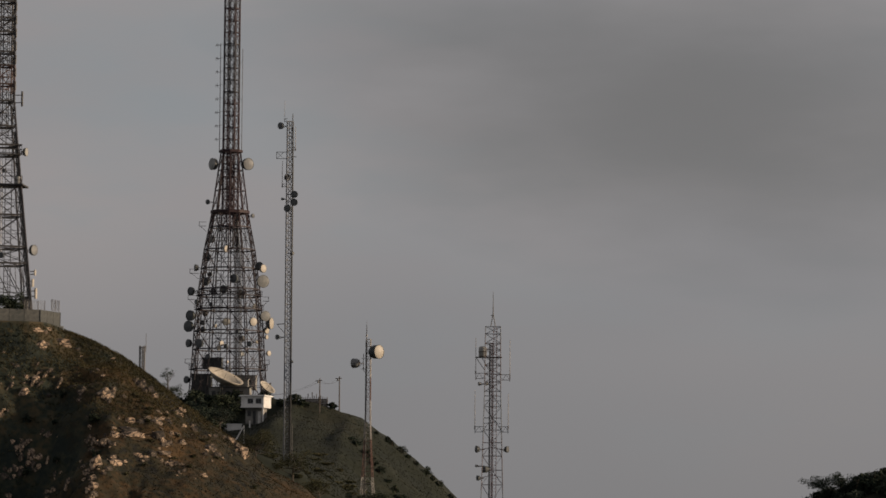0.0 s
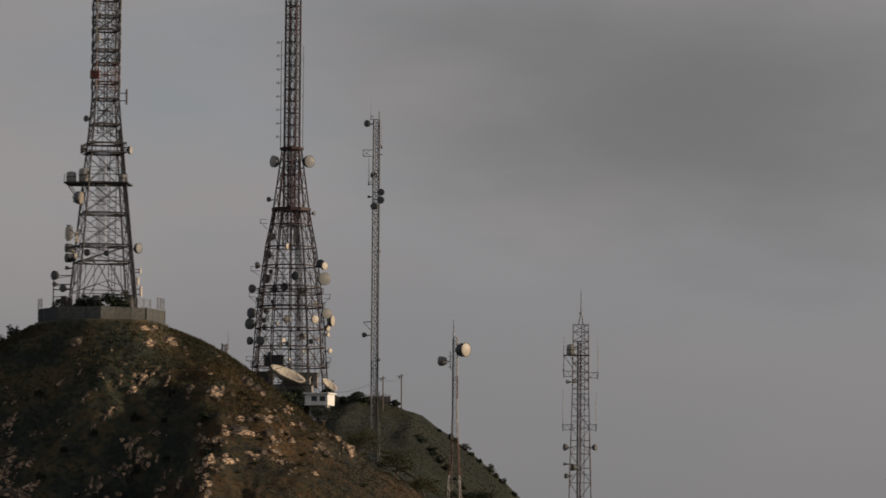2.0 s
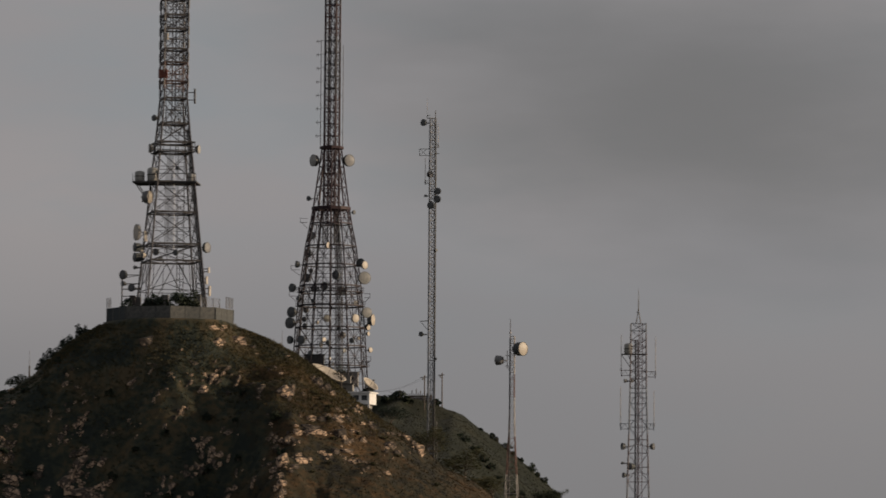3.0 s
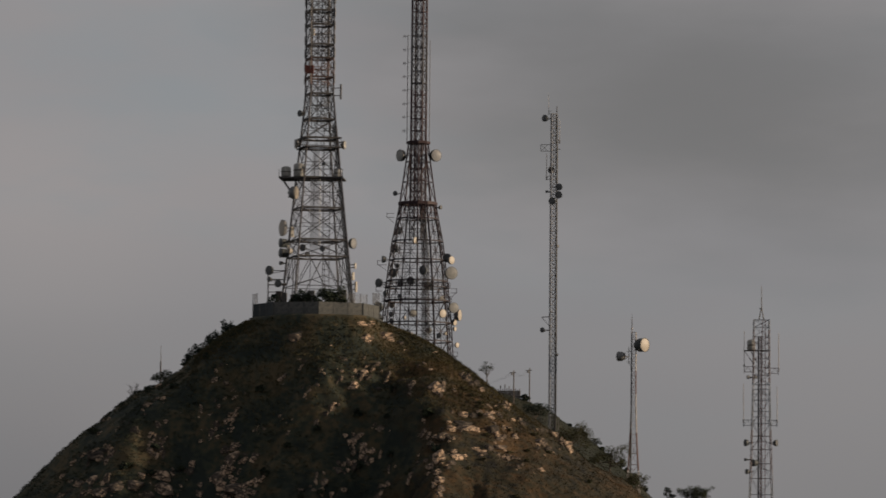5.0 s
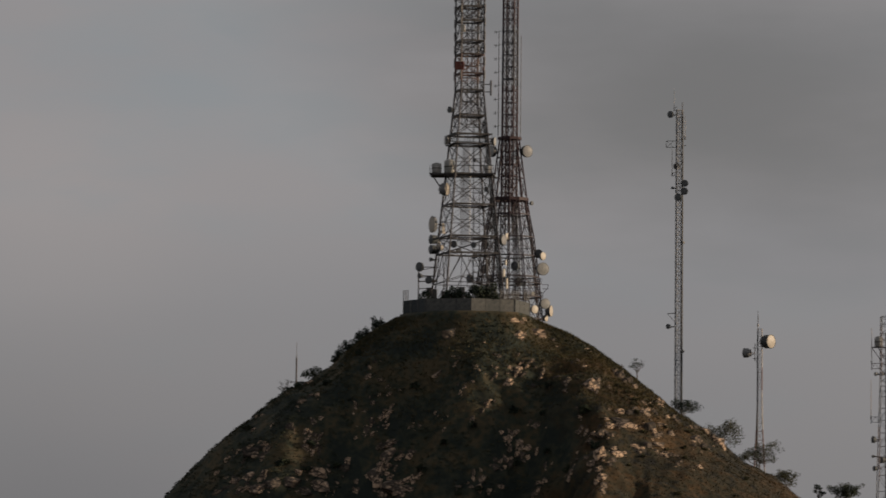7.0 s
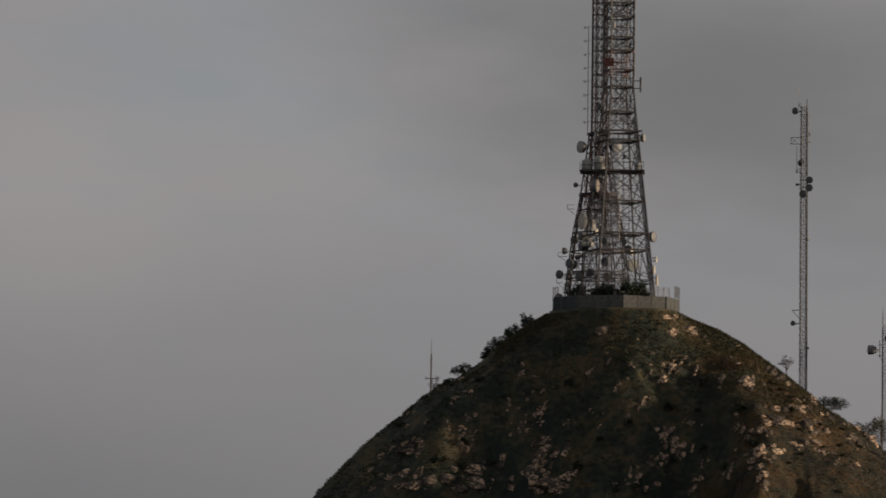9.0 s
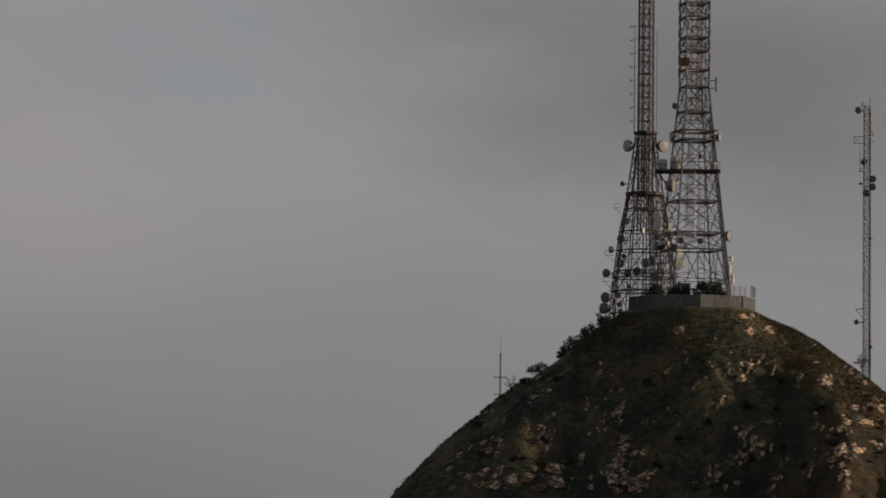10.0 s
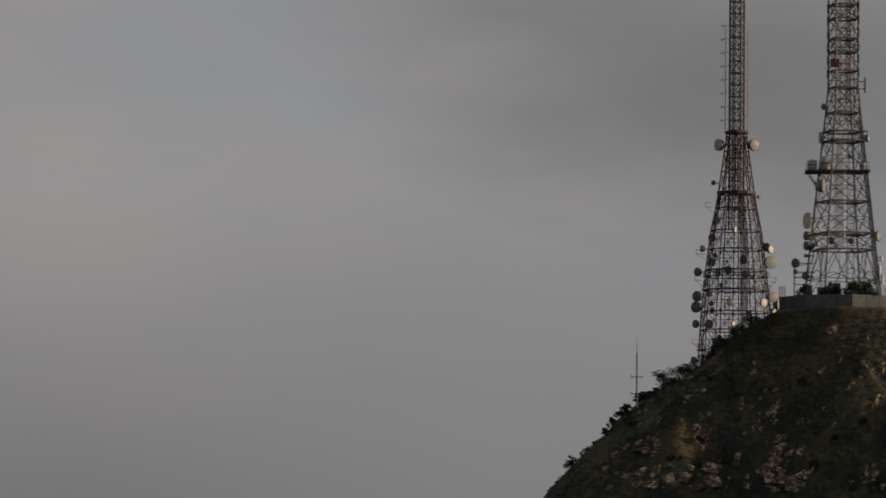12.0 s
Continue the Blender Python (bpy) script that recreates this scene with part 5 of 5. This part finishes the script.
tree(-106.3, 800.0, 150.6, 3.4, 4.4, 24, 0.05, label="dark layered tree on the far ridge", clump=0.6, flat=0.5)
tree(-125.7, 800.0, 132.2, 3.4, 3.2, 26, 0.0, label="small dark round-crowned tree on the far ridge", clump=0.7)
tree(27.4, 571.0, 129.2, 2.2, 7.0, 33, 0.1, label="spreading open-crowned tree at the wood's edge", clump=0.5)
for i, (x, z, w, h) in enumerate(((-92.4, 145.0, 1.9, 2.4), (-94.2, 143.6, 1.9, 2.3), (-95.4, 142.9, 1.8, 1.9), (-96.4, 142.2, 2.2, 2.2), (-97.4, 141.4, 1.6, 1.5), (-100.4, 138.2, 2.9, 1.7), (-102.0, 137.3, 1.6, 1.0))):
    bush(x, 471.0, w * 1.2, h, 40 + i, label="dark ragged shrub on the ridge line", n=1000, leaf=0.12, dome=True)
for i in range(18):
    rng = random.Random(500 + i)
    d, q = 20 + i * 2.4, rng.uniform(-2.5, 0.8)
    bush(PEAK[0] + (-26.4 * d + 53.0 * q) / 59.2, PEAK[1] + (53.0 * d + 26.4 * q) / 59.2, rng.uniform(1.8, 3.0), rng.uniform(0.5, 1.0), 520 + i, label="dark dense shrub on the spur behind the summit", n=800, leaf=0.15)
for i, (x, y, w, h) in enumerate(((-86.2, 467.4, 3.0, 2.9), (-82.6, 466.0, 2.9, 3.7), (-79.9, 466.4, 3.6, 3.9), (-78.2, 466.8, 3.4, 4.0), (-84.2, 466.9, 1.6, 2.6))):
    bush(x, y, w, h, 60 + i, label="dark green bush behind the concrete wall", z=146.8, group="bushes in the yard", n=2600, leaf=0.14, dome=True)
for i in range(16):
    rng = random.Random(200 + i)
    x = -109 + i * 1.9
    bush(x + rng.uniform(-1, 1), 800 + rng.uniform(-6, 8), rng.uniform(3.5, 6), rng.uniform(2.0, 4.0), 220 + i, label="dense dark tree-like bush on the far ridge", n=500, leaf=0.3)
for i in range(9):
    rng = random.Random(860 + i)
    bush(-98.5 + i * 1.5, 803.5 + rng.uniform(-1, 1), rng.uniform(3.0, 4.4), rng.uniform(2.2, 3.4), 870 + i, label="dense dark bush in front of the equipment building", n=700, leaf=0.24)
for i in range(15):
    rng = random.Random(800 + i)
    bush(-129 + i * 1.75 + rng.uniform(-0.6, 0.6), 800 + rng.uniform(-3, 3), rng.uniform(2.2, 3.6), rng.uniform(1.2, 2.6), 820 + i, label="dense dark tree-like bush on the far ridge", n=420, leaf=0.24)
for i, (x, y, w, h) in enumerate(((-76.6, 796, 3.4, 2.2), (-74.2, 797, 3.8, 2.6), (-72.4, 796, 2.6, 1.9), (-66.5, 800, 2.4, 1.2), (-87.5, 790, 4.6, 3.0), (-90.5, 788, 5, 3.5), (-93.5, 786, 5, 3.2)  )):
    bush(x, y, w, h, 260 + i, label="dense dark bush beside the house", n=500, leaf=0.28)
for i in range(40):
    # the dark copse below the great tower
    rng = random.Random(700 + i)
    row = i % 4
    x, y = -105 + (i // 4) * 1.95 + rng.uniform(-0.8, 0.8), (797, 790, 783, 775)[row] + rng.uniform(-2, 2)
    bush(min(x, -89.5 if row > 1 else -87), y, rng.uniform(4.0, 6.0), rng.uniform(3.2, 5.0), 740 + i, label="dense dark tree-like bush below the great tower", n=700, leaf=0.3)
for i in range(18):
    rng = random.Random(300 + i)
    x = -60 + i * 1.45
    y = 765 - (x + 60) * 1.6
    bush(x + rng.uniform(-0.5, 0.5), y, rng.uniform(1.2, 3.0), rng.uniform(0.8, 2.2), 320 + i, label="scrubby dark bush on the far slope", n=300, leaf=0.22)
for i, (x, w, h) in enumerate(((-57.0, 1.0, 0.8), (-54.6, 1.3, 1.5), (-53.6, 0.9, 1.3), (-51.6, 2.8, 1.9), (-50.2, 1.4, 1.0), (-48.6, 1.6, 1.1), (-46.4, 3.0, 2.4), (-45.0, 1.6, 1.5), (-43.6, 2.0, 1.7), (-41.2, 1.5, 1.2))):
    bush(x, 797, w, h, 360 + i, label="dark round shrub on the skyline of the far slope", n=420, leaf=0.17)
for i, (x, w, h) in enumerate(((22.8, 3.0, 3.0), (24.8, 3.4, 3.6), (27.6, 4.0, 3.6), (30.6, 4.6, 4.2), (33.6, 4.6, 4.4))):
    bush(x, 571.5, w, h, 380 + i, label="dense dark woodland bush on a low hill", group="bushes on the low hill", n=1300, leaf=0.24)
for i in range(60):
    rng = random.Random(600 + i)
    x, y = rng.uniform(-66, -28), rng.uniform(556, 740)
    bush(x, y, rng.uniform(1.6, 4.2), rng.uniform(0.3, 0.6), 640 + i, mat=LEAF_DRY, label="low dark scrub on the far slope", n=560, leaf=0.24)
for i in range(60):
    rng = random.Random(400 + i)
    x, y = rng.uniform(20, 62), rng.uniform(548, 592)
    bush(x, y, rng.uniform(3, 5.5), rng.uniform(1.6, 3.4), 420 + i, label="dense dark woodland bush on a low hill", n=900, leaf=0.28, group="bushes on the low hill")


# shrubs that cling to the steep side of the near hill
shrub_rng = random.Random(909)
for i in range(26):
    x, z = shrub_rng.uniform(-108, -64), shrub_rng.uniform(121, 142)
    y = surface_y(x, z)
    if y < 464:
        bush(x, y + 0.3, shrub_rng.uniform(0.9, 1.8), shrub_rng.uniform(0.7, 1.3), 1000 + i, label="dark shrub clinging to a steep rocky slope", group="shrubs on the near hill", n=520, leaf=0.13)
for i in range(34):
    x, z = shrub_rng.uniform(-63, -44), shrub_rng.uniform(124, 141)
    y = surface_y(x, z)
    if y < 469:
        bush(x, y + 0.2, shrub_rng.uniform(0.5, 1.4), shrub_rng.uniform(0.3, 0.7), 1200 + i, mat=LEAF_DRY, label="small dull shrub in dry grass", group="shrubs on the near hill", n=300, leaf=0.1)

# ---- rocks ----
def rock_mesh(seed, face, flat):
    """An angular, blocky boulder about one metre across, split along a plane that faces the given way."""
    rng = random.Random(seed)
    bm = bmesh.new()
    bmesh.ops.create_icosphere(bm, subdivisions=3, radius=0.66)
    cuts = [(Vector(face).normalized(), flat)]
    for k in range(3):
        for q in (-1, 1):
            n = Vector((0, 0, 0))
            n[k] = q
            n += Vector((rng.gauss(0, 0.2), rng.gauss(0, 0.2), rng.gauss(0, 0.2)))
            cuts.append((n.normalized(), rng.uniform(0.34, 0.48)))
    for _ in range(5):
        n = Vector((rng.gauss(0, 1), rng.gauss(0, 1), rng.gauss(0, 1))).normalized()
        cuts.append((n, rng.uniform(0.32, 0.48)))
    for v in bm.verts:
        for _ in range(3):
            for n, d in cuts:
                over = v.co.dot(n) - d
                if over > 0:
                    v.co -= n * over
        v.co += v.co.normalized() * 0.035 * noise.fractal(v.co * 4 + Vector((seed, 0, 0)), 0.8, 2.0, 3)
    me = bpy.data.meshes.new("rock")
    bm.to_mesh(me)
    bm.free()
    me.materials.append(ROCK)
    return me


# the beds are split along joints: some faces look south-east, some south-west
EAST_FACED = [rock_mesh(i, (0.66 + 0.03 * (i % 4), -0.70, 0.10 + 0.05 * (i % 3)), 0.20 + 0.02 * (i % 5)) for i in range(10)]
WEST_FACED = [rock_mesh(i + 20, (-0.30 + 0.05 * (i % 4), -0.92, 0.20), 0.24 + 0.02 * (i % 5)) for i in range(10)]
rock_rng = random.Random(77)


def stone(crag, base, x, z, w, h, tilt, east):
    """One stone of an outcrop, half buried in the camera's side of the near hill; tilt: degrees of lean to the east."""
    y = surface_y(x, z)
    if y > 470.8:
        return
    deep = max(0.7 * w, 0.5 * h)
    if h > 1.5 and w < 1.1:
        # a tall slab that has broken across
        k = rock_rng.uniform(0.4, 0.6)
        lean = math.tan(radians(tilt)) * h
        stone(crag, base, x - lean * k / 2 + rock_rng.uniform(-0.1, 0.1), z - h * (1 - k) / 2, w, h * k, tilt, east)
        stone(crag, base, x + lean * (1 - k) / 2, z + h * k / 2, w * rock_rng.uniform(0.6, 0.9), h * (1 - k), tilt + 6, east)
        return
    if x < -66 and w > 0.8 and h > 0.7 and (tilt >= 5 or h > w):
        # a bed that has split into upright slabs
        n = max(2, round(w / 0.85))
        for i in range(n):
            k = (i + 0.5) / n - 0.5
            stone(crag, base, x + k * w + rock_rng.uniform(-0.06, 0.06), z + rock_rng.uniform(-0.14, 0.14) * h, min(0.79, w / n * rock_rng.uniform(0.8, 1.2)), h * rock_rng.uniform(0.5, 1.0), tilt + rock_rng.uniform(0, 26), east)
        return
    big = 1.42 if x < -86 and z < 132 else 1.25
    w, h, deep = w * big, h * big * 0.95, deep * 1.2
    ob = new("stone", (EAST_FACED if east else WEST_FACED)[rock_rng.randrange(10)])
    ob.parent = crag
    ob.scale = (w * 1.1, deep * 1.2, h * 1.1)
    ob.rotation_euler = (rock_rng.uniform(-0.15, 0.15), radians(tilt) + rock_rng.uniform(-0.12, 0.12), rock_rng.uniform(-0.25, 0.25))
    ob.location = Vector((x, y + (0.12 if x < -66 else -0.05) * deep, z + (0.0 if x < -66 else 0.15 * h))) - base


def outcrop(x, z, *stones):
    """Stones given as (along, up, width, height, tilt, whether they face east), with a few broken pieces by each."""
    base = Vector((x, surface_y(x, z), z))
    if base.y > 468:
        return
    tall = max(s[3] / s[2] for s in stones) > 1.4
    crag = thing("rock_outcrop", "cracked outcrop of upright leaning slabs on a steep slope" if tall else "weathered pale rocks half buried in dry grass", "rock", pose(*base), "rock outcrops on the near hill")
    for dx, dz, w, h, tilt, east in stones:
        stone(crag, base, x + dx, z + dz, w, h, tilt, east)
        for _ in range(rock_rng.choice((1, 2, 3, 3))):
            k = rock_rng.uniform(0.22, 0.5)
            stone(crag, base, x + dx + rock_rng.gauss(0, 0.55) * w, z + dz + rock_rng.gauss(-0.1, 0.5) * h, w * k, h * k, tilt, rock_rng.random() < (0.8 if east else 0.2))


outcrop(-82.8, 143.7, (0.0, 0.0, 2.00, 1.38, 0, 1), (8.3, 0.0, 1.55, 1.08, 0, 1), (10.6, 0.4, 1.87, 1.24, 0, 1), (7.5, 2.1, 1.39, 0.46, 0, 1), (8.7, 2.3, 0.78, 0.39, 0, 1))
outcrop(-82.0, 141.0, (0.0, 0.0, 1.07, 1.22, 30, 0), (4.9, 0.1, 1.23, 0.77, 30, 1), (2.5, -1.4, 0.69, 0.76, 0, 0), (4.7, -2.1, 0.91, 1.98, 10, 0), (-2.1, -2.3, 0.61, 1.07, 40, 1))
outcrop(-75.5, 139.2, (0.0, 0.0, 0.84, 1.53, 5, 1), (0.2, -1.4, 1.22, 0.91, 0, 1), (1.4, 0.5, 0.77, 1.84, 20, 1), (2.0, 0.2, 0.69, 1.68, 22, 1), (2.6, 1.2, 0.54, 1.23, 35, 1), (1.0, -0.4, 0.61, 1.38, 15, 1))
outcrop(-72.1, 137.8, (0.0, 0.0, 0.61, 1.83, 30, 1), (0.5, 1.1, 0.46, 1.38, 30, 0), (2.3, 0.8, 0.76, 0.38, 0, 0))
outcrop(-68.2, 137.8, (0.0, 0.0, 1.37, 0.91, 0, 1), (-0.2, -0.9, 0.91, 0.61, 0, 1), (2.7, -0.5, 1.67, 1.22, 0, 1), (3.4, -0.1, 0.92, 1.53, 10, 1))
outcrop(-78.5, 134.5, (0.0, 0.0, 0.45, 1.51, 10, 0), (0.6, 0.4, 0.61, 1.06, 25, 1), (1.0, 0.9, 0.61, 0.91, 25, 1), (-1.1, -1.2, 0.60, 0.60, 0, 0))
outcrop(-84.0, 134.0, (0.0, 0.0, 0.46, 0.61, 0, 1), (1.2, -2.0, 0.91, 0.76, 0, 1), (0.9, -0.9, 0.45, 0.45, 0, 0))
outcrop(-72.3, 132.6, (0.0, 0.0, 1.36, 1.06, 20, 0), (-3.2, -1.6, 1.21, 1.36, 15, 0), (-2.5, -1.0, 1.06, 1.21, 20, 0))
outcrop(-74.3, 128.7, (0.0, 0.0, 3.02, 2.57, 15, 0), (1.0, 1.0, 1.97, 1.66, 20, 0), (-1.1, -0.5, 1.36, 1.51, 10, 0))
outcrop(-76.8, 127.5, (0.0, 0.0, 1.20, 2.26, 10, 0), (-0.1, 0.9, 0.75, 0.75, 0, 0))
outcrop(-79.0, 125.2, (0.0, 0.0, 1.95, 2.55, 10, 0), (-2.2, -0.1, 0.90, 0.60, 0, 0), (2.9, -0.2, 1.05, 1.50, 8, 0))
outcrop(-71.4, 125.3, (0.0, 0.0, 1.35, 1.81, 0, 0), (0.8, 2.5, 0.60, 1.05, 0, 0), (3.6, 1.2, 0.88, 1.47, 10, 0))
outcrop(-89.9, 134.0, (0.0, 0.0, 1.67, 1.98, 5, 1), (0.9, 1.2, 0.76, 0.38, 0, 0), (-0.6, -0.5, 0.91, 1.22, 0, 0))
outcrop(-92.0, 132.8, (0.0, 0.0, 0.61, 1.22, 0, 0), (-1.8, -1.4, 0.91, 1.82, 10, 0), (-0.5, -1.3, 0.91, 1.67, 10, 0))
outcrop(-92.6, 138.9, (0.0, 0.0, 0.77, 2.15, 5, 0), (1.4, -0.9, 0.77, 0.92, 0, 0), (0.7, 1.2, 0.61, 1.07, 8, 0))
outcrop(-89.2, 130.4, (0.0, 0.0, 1.36, 0.76, 0, 1), (-1.1, -0.5, 1.21, 0.91, 20, 1), (-0.2, -1.7, 1.81, 1.51, 0, 1), (1.8, -1.9, 1.96, 1.21, 20, 1), (2.6, -1.3, 0.91, 0.75, 0, 1))
outcrop(-90.0, 127.3, (0.0, 0.0, 1.21, 1.51, 0, 1), (-0.9, -0.8, 1.81, 1.51, 0, 1), (-0.5, -1.8, 1.05, 1.05, 0, 1))
outcrop(-88.6, 125.3, (0.0, 0.0, 2.56, 1.05, 0, 1), (1.7, 0.4, 2.26, 1.20, 15, 1), (-1.0, -0.9, 1.65, 0.75, 0, 1), (0.8, -0.6, 1.50, 1.05, 0, 1), (2.7, 1.0, 1.20, 0.90, 20, 1))
outcrop(-93.4, 125.1, (0.0, 0.0, 0.75, 1.51, 0, 0), (-1.2, 2.4, 0.76, 1.96, 5, 0))
outcrop(-105.3, 129.2, (0.0, 0.0, 2.26, 1.06, 0, 1), (-1.4, 0.2, 0.91, 0.76, 0, 1), (0.8, 0.4, 1.06, 1.21, 0, 1), (0.0, -0.4, 1.05, 0.60, 0, 1), (-0.9, 0.5, 0.91, 0.68, 0, 1))
outcrop(-109.2, 128.2, (0.0, 0.0, 0.76, 0.61, 0, 1), (2.8, 3.7, 0.61, 0.38, 0, 1), (-1.1, -1.7, 0.60, 0.60, 0, 0))
outcrop(-101.7, 132.1, (0.0, 0.0, 0.76, 1.21, 0, 0), (1.0, 2.9, 0.76, 1.22, 15, 0), (3.1, 3.9, 0.46, 0.76, 0, 0), (3.0, 0.6, 0.76, 1.06, 0, 0), (3.9, 1.1, 0.61, 0.61, 0, 1))
outcrop(-99.3, 131.4, (0.0, 0.0, 0.91, 1.06, 0, 1), (1.1, -0.4, 0.91, 1.36, 0, 1), (-0.4, -1.3, 0.76, 1.66, 0, 0), (0.6, -1.3, 1.06, 1.06, 0, 1), (1.2, -2.1, 0.91, 1.36, 0, 1), (0.3, -2.3, 0.75, 0.91, 0, 0))
outcrop(-105.9, 125.9, (0.0, 0.0, 1.20, 1.20, 0, 1), (1.8, 0.3, 1.05, 1.35, 0, 1), (-1.7, -0.3, 1.50, 0.75, 10, 1), (3.1, -0.6, 1.79, 0.90, 0, 1), (1.5, -1.3, 1.49, 0.90, 0, 1), (-0.5, -1.4, 1.20, 1.05, 10, 1), (-3.7, -1.7, 1.20, 0.60, 0, 1), (-2.7, -1.2, 1.05, 0.60, 0, 0))
outcrop(-101.2, 125.5, (0.0, 0.0, 1.95, 1.05, 0, 0), (0.9, 1.2, 0.75, 0.75, 0, 0), (3.1, 1.2, 1.51, 1.21, 0, 0), (4.3, 1.6, 0.75, 1.51, 0, 0), (3.5, -0.3, 1.95, 1.20, 0, 0), (1.6, -1.0, 1.50, 0.75, 0, 0))
outcrop(-65.1, 130.4, (0.0, 0.0, 1.19, 0.59, 30, 1), (-0.8, 1.1, 0.45, 1.05, 0, 0), (-1.4, 1.6, 0.60, 1.20, 5, 0))
outcrop(-63.0, 132.3, (0.0, 0.0, 0.90, 0.75, 20, 1), (-0.9, -1.0, 1.04, 1.04, 10, 1), (1.0, 1.9, 0.91, 0.76, 0, 1), (2.2, 1.9, 0.91, 0.61, 0, 1), (1.3, 0.9, 1.96, 0.45, 0, 1), (1.8, 0.3, 1.95, 0.53, 0, 1), (4.0, 1.8, 1.06, 0.76, 0, 1), (4.5, 0.0, 1.21, 1.06, 10, 1), (3.7, 3.3, 0.76, 0.31, 0, 1), (2.9, 0.0, 0.60, 0.60, 0, 1), (0.4, 0.9, 0.75, 0.45, 0, 1), (5.1, -0.4, 0.68, 0.60, 0, 1))
outcrop(-62.1, 129.0, (0.0, 0.0, 1.48, 0.74, 0, 1), (-0.4, 0.7, 0.74, 0.44, 0, 1), (-1.9, -0.3, 1.17, 1.32, 0, 1), (-2.7, -1.2, 1.03, 0.73, 0, 1), (3.5, 1.2, 1.05, 0.52, 0, 1), (4.6, 1.3, 1.50, 0.53, 0, 1), (2.2, 0.9, 0.67, 0.45, 0, 1), (2.9, 0.5, 0.60, 0.37, 0, 1))
outcrop(-55.2, 133.4, (0.0, 0.0, 0.69, 0.62, 0, 1), (-0.6, -1.7, 0.76, 0.61, 0, 1), (2.4, -2.3, 1.07, 0.76, 0, 1), (3.3, -3.3, 0.91, 0.76, 0, 1), (3.6, -1.0, 0.94, 0.63, 0, 1), (5.3, -2.5, 1.09, 1.09, 0, 1), (4.6, -2.0, 0.78, 0.94, 0, 1), (5.7, -3.1, 0.70, 0.62, 0, 1))
outcrop(-63.7, 126.2, (0.0, 0.0, 0.87, 0.73, 0, 1), (0.2, -1.0, 0.73, 0.87, 0, 1), (-0.5, 0.8, 0.73, 0.73, 0, 1), (0.0, -1.7, 0.87, 0.65, 0, 1), (-0.6, -0.6, 0.58, 0.58, 0, 0))
outcrop(-62.7, 139.3, (0.0, 0.0, 0.77, 0.77, 0, 1), (0.6, -0.5, 1.08, 1.08, 10, 1), (1.6, -1.0, 0.77, 0.77, 0, 1), (-3.5, 3.1, 0.86, 0.55, 0, 1), (-3.6, 0.5, 0.46, 0.61, 0, 1), (-7.2, 3.3, 0.47, 0.31, 0, 1), (-0.7, -2.0, 0.61, 0.46, 0, 1), (2.3, -1.7, 0.69, 0.54, 0, 1))
# smaller outcrops scattered over the slope
for _ in range(22):
    a, b = rock_rng.uniform(-108, -66), rock_rng.uniform(123, 141)
    outcrop(a, b, *[(rock_rng.gauss(0, 0.7), rock_rng.gauss(0, 0.6), rock_rng.uniform(0.25, 0.5), rock_rng.uniform(0.4, 0.9), rock_rng.uniform(0, 30), 0) for _ in range(3)])
for _ in range(22):
    a, b = rock_rng.uniform(-65.5, -51), rock_rng.uniform(127.5, 136)
    outcrop(a, b, *[(rock_rng.gauss(0, 0.9), rock_rng.gauss(0, 0.35), rock_rng.uniform(0.4, 0.85), rock_rng.uniform(0.25, 0.5), rock_rng.uniform(-8, 12), 1) for _ in range(3)])


# ---- grass ----
def grass(name, n, region, blade, seed, label, mat=GRASS, low=0.0):
    """Tufts of dry grass over a stretch of ground, as one sheet of stuff."""
    rng = random.Random(seed)
    x0, x1, y0, y1 = region
    sh = Shape()
    for _ in range(n):
        x, y = rng.uniform(x0, x1), rng.uniform(y0, y1)
        if math.hypot(x - PEAK[0], y - PEAK[1]) < 8.9:
            continue
        z = height(x, y)
        if z < low + rng.uniform(0, 9):
            continue
        # the rocky side carries little grass
        if z < 119 or (x < -66 and y < 463 and rng.random() < 0.5):
            continue
        for _ in range(3):
            a, s = rng.uniform(0, math.tau), blade * rng.uniform(0.5, 1.3)
            lean = Vector((rng.gauss(0, 0.35), rng.gauss(0, 0.35), 1)) * s
            w = Vector((math.cos(a), math.sin(a), 0)) * s * 0.14
            p = Vector((x, y, z - 0.05))
            sh.add([p - w, p + w, p + lean], [(0, 1, 2)])
    ob = part(name, sh, mat, None, label)
    tagged(ob, category="grass", kind="stuff")


grass("grass", 52000, (-122, -36, 432, 480), 0.24, 5, "dry brownish tussock grass on the steep hill")
grass("grass", 46000, (-96, -46, 452, 478), 0.3, 8, "short olive grass on the crest of the hill", TURF, 131.0)
grass("grass", 46000, (-106, -32, 560, 800), 0.3, 6, "dark green rough grass on the far ridge", GRASS_GREEN)


def low_scrub(n, region, leaf, seed, label):
    """A ragged mat of leaves that covers the steep face in patches, as one sheet of stuff."""
    rng = random.Random(seed)
    x0, x1, y0, y1 = region
    sh = Shape()
    for _ in range(n):
        x, y = rng.uniform(x0, x1), rng.uniform(y0, y1)
        if noise.noise(Vector((x * 0.21, y * 0.21, 2.3))) + 0.6 * noise.noise(Vector((x * 0.8, y * 0.8, 5.1))) < -0.12:
            continue
        if math.hypot(x - PEAK[0], y - PEAK[1]) < 9.4:
            continue
        z = height(x, y)
        if z < 119:
            continue
        if x > -76 and rng.random() < (x + 76) / 12:
            continue
        leaves(sh, (x, y, z + 0.04), (0.32, 0.32, 0.12), 5, leaf, rng)
    tagged(part("low_scrub", sh, SCRUB, None, label), category="scrub", kind="stuff")


low_scrub(32000, (-120, -52, 436, 482), 0.12, 31, "mat of low dark green scrub on the steep face")
